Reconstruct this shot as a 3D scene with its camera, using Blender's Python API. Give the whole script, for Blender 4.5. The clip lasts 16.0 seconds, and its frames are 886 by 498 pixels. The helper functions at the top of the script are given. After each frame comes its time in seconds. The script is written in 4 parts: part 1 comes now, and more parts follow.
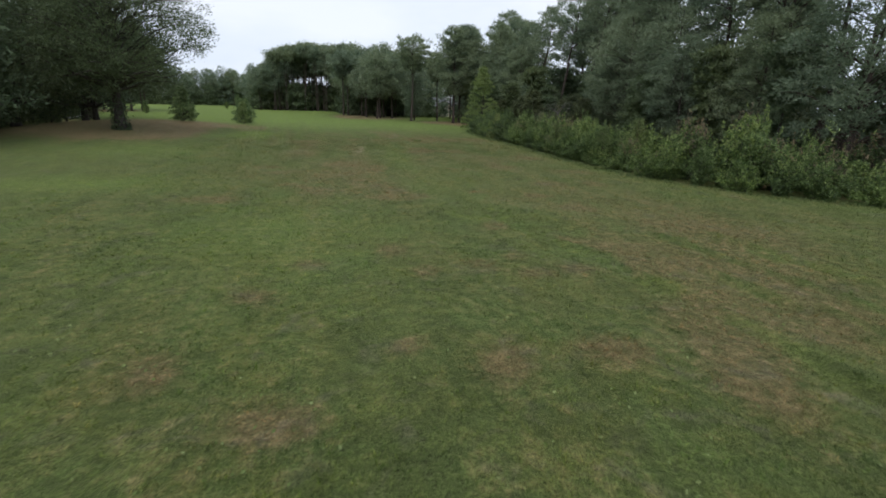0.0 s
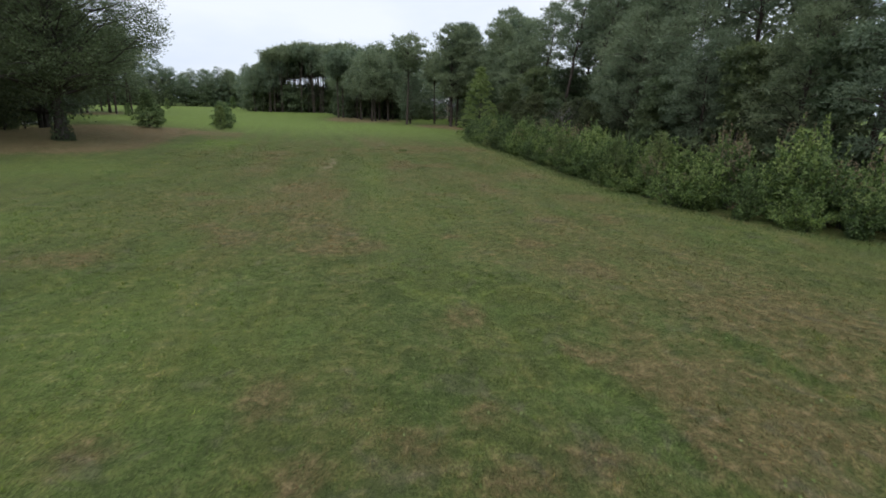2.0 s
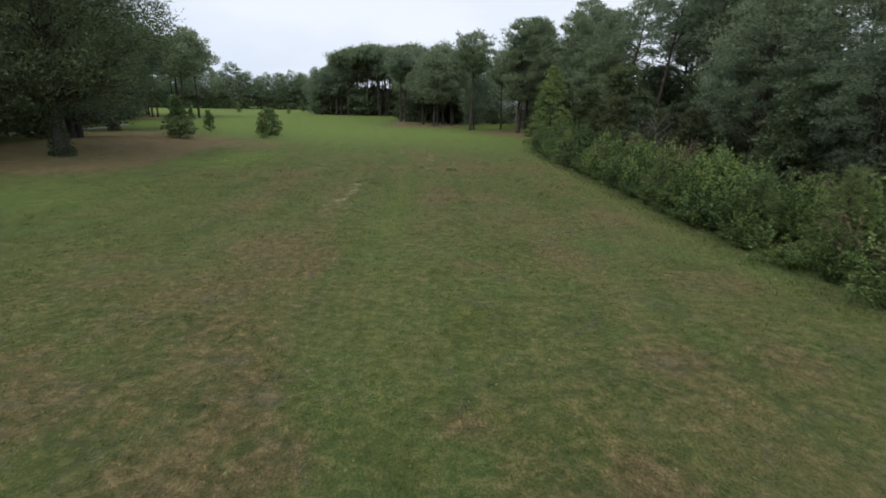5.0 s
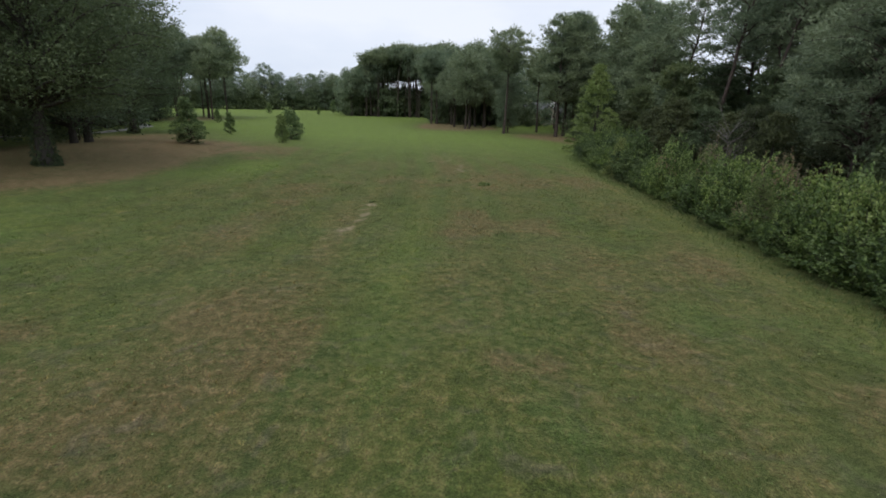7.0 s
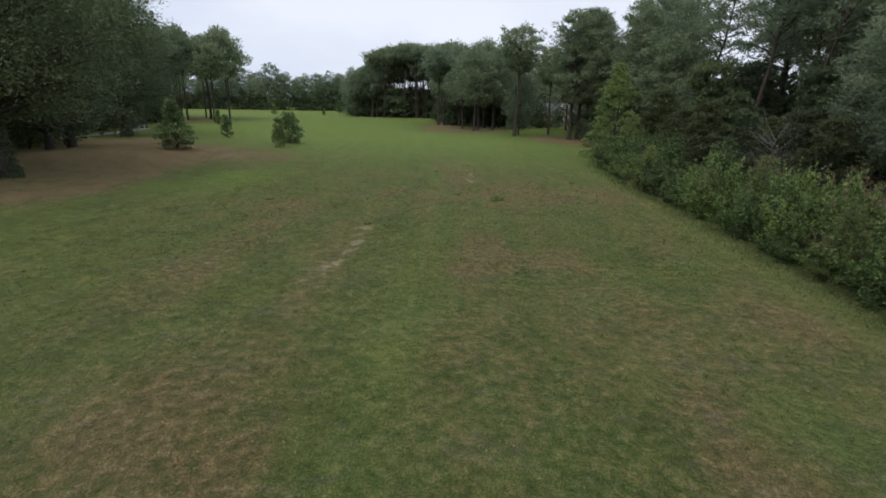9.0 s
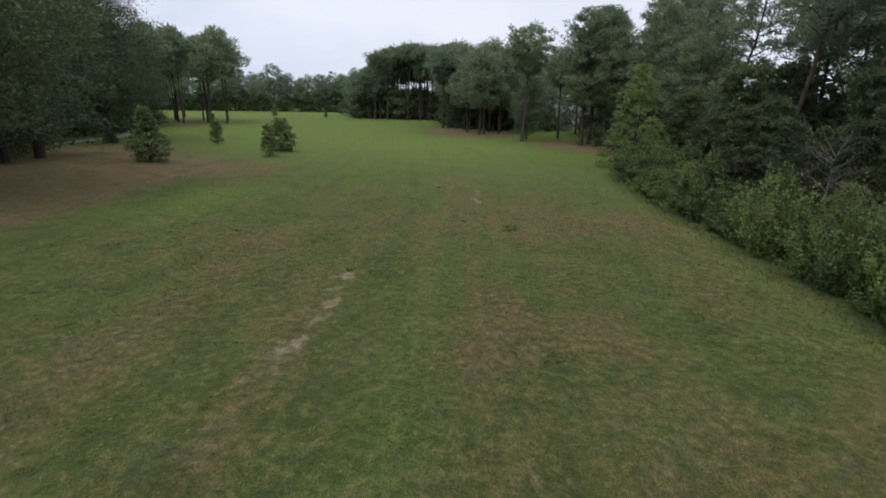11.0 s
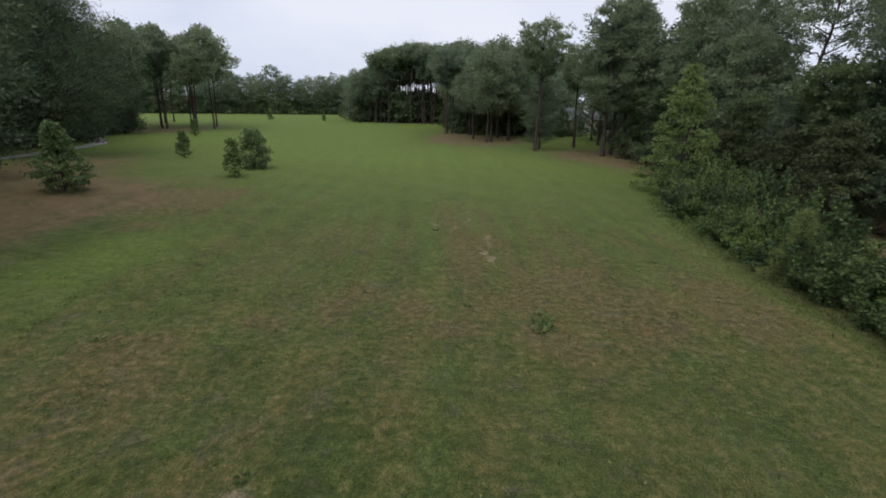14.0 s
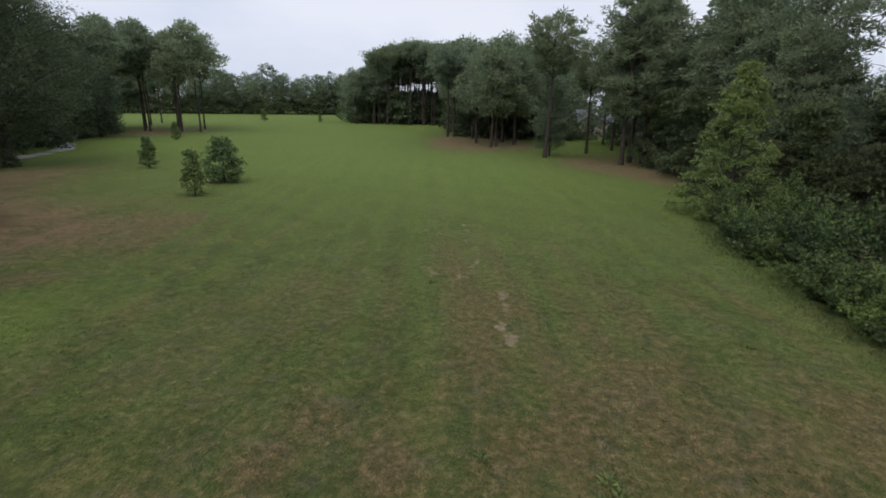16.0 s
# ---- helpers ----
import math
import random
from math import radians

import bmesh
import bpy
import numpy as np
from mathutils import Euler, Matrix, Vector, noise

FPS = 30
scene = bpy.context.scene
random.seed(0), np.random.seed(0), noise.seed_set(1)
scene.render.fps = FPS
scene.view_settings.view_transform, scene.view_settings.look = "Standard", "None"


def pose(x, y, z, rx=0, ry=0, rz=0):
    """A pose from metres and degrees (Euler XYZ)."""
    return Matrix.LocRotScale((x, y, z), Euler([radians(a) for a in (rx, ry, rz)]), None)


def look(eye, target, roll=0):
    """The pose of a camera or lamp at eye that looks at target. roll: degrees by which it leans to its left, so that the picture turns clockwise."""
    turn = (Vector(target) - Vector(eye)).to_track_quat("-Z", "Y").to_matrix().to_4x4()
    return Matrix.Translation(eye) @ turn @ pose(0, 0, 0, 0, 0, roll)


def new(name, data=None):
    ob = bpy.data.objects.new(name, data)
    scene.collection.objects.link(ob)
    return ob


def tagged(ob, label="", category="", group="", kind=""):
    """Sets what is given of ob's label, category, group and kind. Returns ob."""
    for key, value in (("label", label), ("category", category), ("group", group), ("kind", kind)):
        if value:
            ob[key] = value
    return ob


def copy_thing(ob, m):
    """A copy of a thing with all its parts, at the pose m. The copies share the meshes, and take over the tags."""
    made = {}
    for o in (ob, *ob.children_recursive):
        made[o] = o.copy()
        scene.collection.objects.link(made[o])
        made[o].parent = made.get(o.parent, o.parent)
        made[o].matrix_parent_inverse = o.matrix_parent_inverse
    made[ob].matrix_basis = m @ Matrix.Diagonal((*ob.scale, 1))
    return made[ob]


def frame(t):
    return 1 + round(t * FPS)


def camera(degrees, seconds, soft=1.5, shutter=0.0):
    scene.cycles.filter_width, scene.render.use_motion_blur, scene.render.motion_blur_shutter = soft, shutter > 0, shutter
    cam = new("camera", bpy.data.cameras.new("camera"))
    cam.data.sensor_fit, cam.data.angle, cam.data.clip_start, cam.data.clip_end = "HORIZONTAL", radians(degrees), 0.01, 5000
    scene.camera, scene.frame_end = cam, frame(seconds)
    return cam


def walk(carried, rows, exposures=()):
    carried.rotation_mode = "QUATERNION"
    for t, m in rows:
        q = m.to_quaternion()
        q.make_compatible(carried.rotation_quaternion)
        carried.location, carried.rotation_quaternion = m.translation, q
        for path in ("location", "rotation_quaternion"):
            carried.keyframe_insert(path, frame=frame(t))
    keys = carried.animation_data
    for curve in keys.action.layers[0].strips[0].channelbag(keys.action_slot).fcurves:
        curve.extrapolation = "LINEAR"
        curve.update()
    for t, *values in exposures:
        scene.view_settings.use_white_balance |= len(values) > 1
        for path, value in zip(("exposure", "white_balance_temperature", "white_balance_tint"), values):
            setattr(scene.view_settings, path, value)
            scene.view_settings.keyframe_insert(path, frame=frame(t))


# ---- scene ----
cam = camera(84.8, 16.0, soft=1.75, shutter=0.3)
PATH = [
    (0, pose(0.000, 0.000, 3.449, 73.43, -1.61, -10.28)),
    (0.5, pose(0.582, 1.265, 3.519, 73.39, -1.58, -10.18)),
    (1, pose(1.160, 2.582, 3.630, 73.40, -1.57, -10.06)),
    (1.5, pose(1.690, 3.927, 3.777, 73.42, -1.55, -9.98)),
    (2, pose(2.179, 5.254, 3.925, 73.42, -1.53, -9.88)),
    (2.5, pose(2.640, 6.636, 4.047, 73.42, -1.51, -9.65)),
    (3, pose(3.055, 7.967, 4.137, 73.41, -1.51, -8.83)),
    (3.5, pose(3.465, 9.356, 4.215, 73.39, -1.49, -7.26)),
    (4, pose(3.836, 10.769, 4.293, 73.36, -1.46, -5.51)),
    (4.5, pose(4.160, 12.183, 4.372, 73.35, -1.41, -3.69)),
    (5, pose(4.430, 13.585, 4.440, 73.34, -1.35, -1.77)),
    (7.5, pose(4.540, 19.647, 4.645, 73.31, -1.39, 2.12)),
    (8, pose(4.489, 20.484, 4.690, 73.29, -1.39, 2.32)),
    (8.5, pose(4.447, 21.358, 4.745, 73.28, -1.37, 2.54)),
    (9, pose(4.391, 22.291, 4.808, 73.27, -1.34, 2.72)),
    (9.5, pose(4.341, 23.247, 4.884, 73.28, -1.31, 2.85)),
    (12, pose(4.268, 29.243, 5.546, 73.26, -1.24, 3.55)),
    (12.5, pose(4.253, 30.658, 5.644, 73.29, -1.20, 3.67)),
    (13, pose(4.206, 32.093, 5.737, 73.29, -1.16, 3.74)),
    (13.5, pose(4.149, 33.593, 5.827, 73.29, -1.14, 3.79)),
    (14, pose(4.085, 35.115, 5.914, 73.29, -1.13, 3.86)),
    (14.5, pose(3.996, 36.648, 5.999, 73.28, -1.13, 3.88)),
    (15, pose(3.901, 38.202, 6.087, 73.27, -1.16, 3.94)),
    (15.5, pose(3.803, 39.788, 6.162, 73.24, -1.18, 3.98)),
    (16, pose(3.704, 41.424, 6.231, 73.22, -1.20, 4.00)),
]

walk(cam, PATH, exposures=[(0, 0.18, 6270, 10), (5, 0.13, 6330, 10), (9, 0.08, 6350, 12), (16, -0.02, 6360, 13.5)])

# ------------------------------------------------------------ world and light
SKY_STRENGTH = 0.10
world = bpy.data.worlds.new("overcast_sky")
scene.world = world
world.use_nodes = True
wn, wl = world.node_tree.nodes, world.node_tree.links
wn.clear()
w_out = wn.new("ShaderNodeOutputWorld")
w_bg = wn.new("ShaderNodeBackground")
w_sky = wn.new("ShaderNodeTexSky")
w_sky.sky_type = "NISHITA"
w_sky.sun_disc = False
w_sky.sun_elevation = radians(64)
w_sky.sun_rotation = radians(196)
w_coord = wn.new("ShaderNodeTexCoord")
w_map = wn.new("ShaderNodeMapping")
w_map.inputs["Scale"].default_value = (1.0, 1.0, 3.2)
w_noise = wn.new("ShaderNodeTexNoise")
w_noise.inputs["Scale"].default_value = 1.7
w_noise.inputs["Detail"].default_value = 5.0
w_noise.inputs["Roughness"].default_value = 0.5
w_ramp = wn.new("ShaderNodeValToRGB")
w_ramp.color_ramp.elements[0].position = 0.32
w_ramp.color_ramp.elements[0].color = (5.9, 6.8, 8.3, 1)
w_ramp.color_ramp.elements[1].position = 0.66
w_ramp.color_ramp.elements[1].color = (8.7, 9.0, 9.7, 1)
w_mix = wn.new("ShaderNodeMixRGB")
w_mix.inputs["Fac"].default_value = 0.9
w_bg.inputs["Strength"].default_value = SKY_STRENGTH
wl.new(w_coord.outputs["Generated"], w_map.inputs["Vector"])
wl.new(w_map.outputs["Vector"], w_noise.inputs["Vector"])
wl.new(w_noise.outputs["Fac"], w_ramp.inputs["Fac"])
wl.new(w_sky.outputs["Color"], w_mix.inputs["Color1"])
wl.new(w_ramp.outputs["Color"], w_mix.inputs["Color2"])
wl.new(w_mix.outputs["Color"], w_bg.inputs["Color"])
wl.new(w_bg.outputs["Background"], w_out.inputs["Surface"])

sun_data = bpy.data.lights.new("sun", "SUN")
sun_data.energy = 1.36
sun_data.angle = radians(60)
sun_data.color = (1.0, 0.97, 0.92)
sun = new("sun", sun_data)
sun.matrix_world = look((0, 0, 60), (8, 28, 0))


# ------------------------------------------------------------ materials
class Nodes:
    """A small wrapper that makes a node material."""

    def __init__(self, name):
        self.mat = bpy.data.materials.new(name)
        self.mat.use_nodes = True
        self.tree = self.mat.node_tree
        self.tree.nodes.clear()
        self.out = self.add("ShaderNodeOutputMaterial")
        self.bsdf = self.add("ShaderNodeBsdfPrincipled")
        self.link(self.bsdf.outputs[0], self.out.inputs["Surface"])

    def add(self, kind, **values):
        node = self.tree.nodes.new(kind)
        for key, value in values.items():
            node.inputs[key.replace("_", " ")].default_value = value
        return node

    def link(self, a, b):
        self.tree.links.new(a, b)

    def position(self):
        return self.add("ShaderNodeNewGeometry").outputs["Position"]

    def noise(self, scale, vector, detail=3.0, rough=0.55, stretch=None, warp=0.0):
        if stretch:
            m = self.add("ShaderNodeMapping")
            m.inputs["Scale"].default_value = stretch
            self.link(vector, m.inputs["Vector"])
            vector = m.outputs["Vector"]
        n = self.add("ShaderNodeTexNoise", Scale=scale, Detail=detail, Roughness=rough, Distortion=warp)
        self.link(vector, n.inputs["Vector"])
        return n.outputs["Fac"]

    def ramp(self, fac, *stops):
        r = self.add("ShaderNodeValToRGB")
        el = r.color_ramp.elements
        while len(el) < len(stops):
            el.new(0.5)
        for e, (p, c) in zip(el, stops):
            e.position = p
            e.color = (*c, 1) if not isinstance(c, (int, float)) else (c, c, c, 1)
        self.link(fac, r.inputs["Fac"])
        return r.outputs["Color"]

    def mix(self, fac, a, b, how="MIX"):
        m = self.add("ShaderNodeMixRGB")
        m.blend_type = how
        for socket, value in zip(m.inputs, (fac, a, b)):
            if isinstance(value, (int, float)):
                socket.default_value = value
            elif isinstance(value, tuple):
                socket.default_value = (*value, 1)
            else:
                self.link(value, socket)
        return m.outputs["Color"]

    def maths(self, how, a, b=0.0):
        m = self.add("ShaderNodeMath")
        m.operation = how
        for socket, value in zip(m.inputs, (a, b)):
            if isinstance(value, (int, float)):
                socket.default_value = value
            else:
                self.link(value, socket)
        return m.outputs[0]

    def attribute(self, name):
        a = self.add("ShaderNodeAttribute")
        a.attribute_name = name
        return a.outputs["Fac"]

    def bump(self, height, strength, distance):
        b = self.add("ShaderNodeBump", Strength=strength, Distance=distance)
        self.link(height, b.inputs["Height"])
        self.link(b.outputs["Normal"], self.bsdf.inputs["Normal"])

    def finish(self, color, rough=0.8, spec=0.2, metal=0.0):
        if isinstance(color, tuple):
            self.bsdf.inputs["Base Color"].default_value = (*color, 1)
        else:
            self.link(color, self.bsdf.inputs["Base Color"])
        self.bsdf.inputs["Roughness"].default_value = rough
        self.bsdf.inputs["Specular IOR Level"].default_value = spec
        self.bsdf.inputs["Metallic"].default_value = metal
        return self.mat


def turf_colour(n, low=0.10):
    """The colour of the meadow from its dry, straw, bare and lush shares and noise."""
    p = n.position()
    big = n.noise(0.13, p, 4.0, 0.6)
    lane = n.ramp(n.noise(0.75, p, 5.0, 0.62, (1.0, 0.045, 1.0)), (0.34, 0.0), (0.66, 1.0))
    mid = n.ramp(n.noise(0.85, p, 6.0, 0.66, warp=1.2), (0.32, 0.0), (0.68, 1.0))
    hue = n.noise(0.55, p, 4.0, 0.6, warp=0.6)
    fine = n.ramp(n.noise(4.2, p, 6.0, 0.74), (0.33, 0.0), (0.67, 1.0))
    tiny = n.noise(30.0, p, 4.0, 0.8)
    tone = n.maths("ADD", n.maths("MULTIPLY", mid, 0.50), n.maths("MULTIPLY", fine, 0.50))
    green = n.ramp(tone, (0.15, (0.017, 0.025, 0.007)), (0.5, (0.045, 0.058, 0.015)), (0.85, (0.096, 0.112, 0.029)))
    green = n.mix(1.0, green, n.ramp(hue, (0.34, (0.86, 1.04, 0.96)), (0.66, (1.14, 1.10, 0.86))), "MULTIPLY")
    green = n.mix(n.ramp(big, (0.42, 0.0), (0.72, 0.34)), green, (0.082, 0.082, 0.032))
    green = n.mix(1.0, green, n.ramp(lane, (0.0, (0.80, 0.83, 0.84)), (1.0, (1.17, 1.13, 1.08))), "MULTIPLY")
    # fresher green growth in soft patches
    fresh = n.ramp(n.noise(0.62, p, 4.0, 0.6, (1.0, 0.7, 1.0), 0.6), (0.50, 0.0), (0.66, 0.7))
    green = n.mix(fresh, green, n.ramp(fine, (0.1, (0.026, 0.047, 0.011)), (0.9, (0.077, 0.115, 0.029))))
    # dry grass, in blotches of hand to arm size and along mowing lanes, thicker where the dry share is high
    blotch = n.maths("ADD", n.maths("ADD", n.maths("MULTIPLY", mid, 0.30), n.maths("MULTIPLY", lane, 0.24)), n.maths("MULTIPLY", fine, 0.46))
    drift = n.maths("MULTIPLY", n.maths("SUBTRACT", n.noise(0.34, p, 3.0, 0.55, (1.0, 0.6, 1.0), 0.8), 0.5), 0.66)
    share = n.maths("SUBTRACT", n.maths("ADD", 0.97, drift), n.maths("MULTIPLY", n.attribute("dry"), 0.85))
    edge = n.maths("DIVIDE", n.maths("SUBTRACT", blotch, share), 0.52)
    dry = n.ramp(edge, (0.0, 0.0), (1.0, 0.80))
    drycol = n.ramp(fine, (0.1, (0.050, 0.030, 0.016)), (0.55, (0.110, 0.066, 0.036)), (0.95, (0.196, 0.124, 0.070)))
    col = n.mix(dry, green, drycol)
    # grey thatch where the mower has scalped the turf
    thatch = n.ramp(n.noise(1.3, p, 5.0, 0.65, warp=0.9), (0.55, 0.0), (0.70, 0.6))
    col = n.mix(thatch, col, n.ramp(fine, (0.1, (0.034, 0.028, 0.024)), (0.9, (0.112, 0.090, 0.074))))
    # fallen needles and leaves under trees
    share = n.maths("SUBTRACT", 1.15, n.maths("MULTIPLY", n.attribute("straw"), 1.2))
    edge = n.maths("DIVIDE", n.maths("SUBTRACT", blotch, share), 0.5)
    straw = n.ramp(edge, (0.0, 0.0), (1.0, 0.90))
    strawcol = n.ramp(n.maths("ADD", n.maths("MULTIPLY", fine, 0.5), n.maths("MULTIPLY", mid, 0.5)), (0.1, (0.070, 0.038, 0.025)), (0.9, (0.184, 0.102, 0.066)))
    col = n.mix(straw, col, strawcol)
    # bare pale soil in wheel tracks
    share = n.maths("SUBTRACT", 1.05, n.attribute("bare"))
    edge = n.maths("DIVIDE", n.maths("SUBTRACT", blotch, share), 0.32)
    bare = n.ramp(edge, (0.0, 0.0), (1.0, 0.9))
    col = n.mix(bare, col, n.ramp(fine, (0.1, (0.130, 0.092, 0.060)), (0.9, (0.262, 0.196, 0.138))))
    # lush rank grass
    col = n.mix(n.maths("MULTIPLY", n.attribute("lush"), 0.80), col, n.ramp(fine, (0.1, (0.070, 0.120, 0.016)), (0.9, (0.148, 0.216, 0.034))))
    # the shaded gaps between blades are put into the colour as fine noise
    gap_grain = n.ramp(tiny, (0.37, low), (0.5, 0.95), (0.63, 1.85))
    return n.mix(0.85, col, gap_grain, "MULTIPLY"), fine, tiny


def make_ground_material():
    n = Nodes("meadow_turf")
    col, fine, tiny = turf_colour(n)
    n.bump(n.maths("ADD", n.maths("MULTIPLY", fine, 0.6), n.maths("MULTIPLY", tiny, 0.5)), 0.8, 0.06)
    # the fuzz of blade tips, which lightens turf seen along the ground
    n.bsdf.inputs["Sheen Weight"].default_value = 0.24
    n.bsdf.inputs["Sheen Roughness"].default_value = 0.55
    n.bsdf.inputs["Sheen Tint"].default_value = (0.66, 0.74, 0.28, 1)
    return n.finish(col, 0.95, 0.1)


def make_grass_material(name, share, gain):
    """Blades that let light through; they take the colour of the turf round them."""
    n = Nodes(name)
    col = turf_colour(n, 0.85)[0]
    rnd = n.add("ShaderNodeNewGeometry").outputs["Random Per Island"]
    tones = [(p, tuple(gain * v for v in c)) for p, c in ((0.0, (0.74, 0.80, 0.70)), (0.55, (1.12, 1.20, 1.02)), (0.9, (1.55, 1.58, 1.35)), (1.0, (2.3, 2.1, 1.8)))]
    col = n.mix(1.0, col, n.ramp(rnd, *tones), "MULTIPLY")
    n.bsdf.inputs["Sheen Weight"].default_value = 0.22
    n.bsdf.inputs["Sheen Roughness"].default_value = 0.55
    n.bsdf.inputs["Sheen Tint"].default_value = (0.66, 0.74, 0.28, 1)
    n.finish(col, 0.7, 0.2)
    glow = n.add("ShaderNodeBsdfTranslucent")
    n.link(col, glow.inputs["Color"])
    both = n.add("ShaderNodeMixShader")
    both.inputs["Fac"].default_value = share
    n.link(n.bsdf.outputs[0], both.inputs[1])
    n.link(glow.outputs[0], both.inputs[2])
    n.link(both.outputs[0], n.out.inputs["Surface"])
    return n.mat


def make_leaf_material(name, dark, mid, light, through_light=0.25, tint_scale=0.35, gloss=0.5, vary=0.0):
    n = Nodes(name)
    rnd = n.add("ShaderNodeNewGeometry").outputs["Random Per Island"]
    info = n.add("ShaderNodeObjectInfo").outputs["Random"]
    col = n.ramp(rnd, (0.0, dark), (0.55, mid), (1.0, light))
    patch = n.noise(tint_scale, n.position(), 2.0)
    col = n.mix(1.0, col, n.ramp(patch, (0.3, (0.78, 0.82, 0.78)), (0.7, (1.22, 1.18, 1.12))), "MULTIPLY")
    col = n.mix(1.0, col, n.ramp(info, (0.0, (0.86 - vary, 0.90 - vary, 0.95 - vary)), (1.0, (1.16 + vary, 1.10 + vary, 0.98 + vary))), "MULTIPLY")
    n.finish(col, 0.55, gloss)
    glow = n.add("ShaderNodeBsdfTranslucent")
    n.link(col, glow.inputs["Color"])
    both = n.add("ShaderNodeMixShader")
    both.inputs["Fac"].default_value = through_light
    n.link(n.bsdf.outputs[0], both.inputs[1])
    n.link(glow.outputs[0], both.inputs[2])
    n.link(both.outputs[0], n.out.inputs["Surface"])
    return n.mat


def make_bark_material(name, dark, light, stretch=(6.0, 6.0, 1.2)):
    n = Nodes(name)
    p = n.add("ShaderNodeTexCoord").outputs["Object"]
    plates = n.noise(2.2, p, 5.0, 0.65, stretch)
    patches = n.noise(0.7, p, 2.0)
    col = n.ramp(plates, (0.32, dark), (0.68, light))
    col = n.mix(n.ramp(patches, (0.4, 0.0), (0.7, 0.45)), col, dark)
    n.bump(plates, 0.8, 0.04)
    return n.finish(col, 0.95, 0.1)


def make_plain_material(name, a, b, scale, rough=0.8, spec=0.3, bump=0.15):
    n = Nodes(name)
    p = n.add("ShaderNodeTexCoord").outputs["Object"]
    f = n.noise(scale, p, 5.0, 0.6)
    g = n.noise(scale * 9, p, 3.0, 0.6)
    col = n.ramp(f, (0.3, a), (0.7, b))
    col = n.mix(0.5, col, n.ramp(g, (0.3, 0.8), (0.7, 1.2)), "MULTIPLY")
    n.bump(g, bump, 0.01)
    return n.finish(col, rough, spec)


TURF = make_ground_material()
BLADE = make_grass_material("grass_blade", 0.35, 1.15)
TUSSOCK = make_grass_material("tussock_blade", 0.5, 1.9)
PINE = make_leaf_material("pine_needles", (0.150, 0.196, 0.124), (0.192, 0.244, 0.154), (0.246, 0.298, 0.192), 0.42, gloss=0.3)
OAK = make_leaf_material("oak_leaves", (0.068, 0.098, 0.050), (0.094, 0.130, 0.066), (0.136, 0.176, 0.092), 0.32, gloss=0.3)
UNDER = make_leaf_material("understorey_leaves", (0.078, 0.108, 0.054), (0.108, 0.146, 0.072), (0.150, 0.190, 0.096), 0.42, gloss=0.3)
OLIVE = make_leaf_material("olive_leaves", (0.060, 0.076, 0.036), (0.090, 0.108, 0.050), (0.130, 0.150, 0.072), 0.4, gloss=0.3)
SHRUB = make_leaf_material("shrub_leaves", (0.046, 0.080, 0.022), (0.108, 0.168, 0.044), (0.240, 0.322, 0.100), 0.40, 0.6, vary=0.2)
DARKLEAF = make_leaf_material("dark_shrub_leaves", (0.046, 0.078, 0.028), (0.084, 0.128, 0.046), (0.150, 0.205, 0.078), 0.4, 0.6, vary=0.15)
# paler than SHRUB, to colour in the light on the shrub tops
LIT_TIPS = make_leaf_material("lit_shrub_tips", (0.142, 0.210, 0.062), (0.208, 0.288, 0.092), (0.312, 0.388, 0.150), 0.45, 0.6)
GUM = make_leaf_material("sweetgum_leaves", (0.140, 0.198, 0.062), (0.205, 0.276, 0.092), (0.300, 0.366, 0.140), 0.45)
SAPLING = make_leaf_material("sapling_leaves", (0.104, 0.160, 0.054), (0.162, 0.228, 0.082), (0.270, 0.335, 0.146), 0.45, 0.8)
FEATHER = make_leaf_material("young_pine_needles", (0.125, 0.165, 0.060), (0.180, 0.225, 0.085), (0.250, 0.295, 0.120), 0.45, gloss=0.25)
VINE = make_leaf_material("bronze_shoots", (0.156, 0.124, 0.075), (0.215, 0.172, 0.105), (0.279, 0.227, 0.143), 0.4)
CLOVER = make_leaf_material("clover_leaves", (0.105, 0.145, 0.036), (0.160, 0.205, 0.056), (0.270, 0.310, 0.120), 0.3, 0.5, gloss=0.2)
RANK = make_leaf_material("rank_grass", (0.089, 0.130, 0.035), (0.135, 0.185, 0.050), (0.202, 0.245, 0.078), 0.35)
DEADWOOD = make_bark_material("grey_dead_twigs", (0.10, 0.09, 0.08), (0.24, 0.22, 0.20))
BARK = make_bark_material("pine_bark", (0.042, 0.034, 0.028), (0.130, 0.102, 0.084))
OAKBARK = make_bark_material("oak_bark", (0.038, 0.034, 0.029), (0.115, 0.102, 0.086))
CONCRETE = make_plain_material("path_concrete", (0.22, 0.21, 0.19), (0.38, 0.36, 0.33), 0.8)
SIDING = make_plain_material("beige_siding", (0.36, 0.31, 0.25), (0.46, 0.40, 0.33), 0.6)
ROOFING = make_plain_material("grey_shingle", (0.075, 0.075, 0.080), (0.13, 0.13, 0.135), 1.5)
TRIM = make_plain_material("white_trim", (0.72, 0.72, 0.70), (0.82, 0.82, 0.80), 1.0)
GLASS = make_plain_material("dark_window_glass", (0.02, 0.025, 0.03), (0.03, 0.035, 0.04), 1.0, 0.08, 0.6, 0.0)


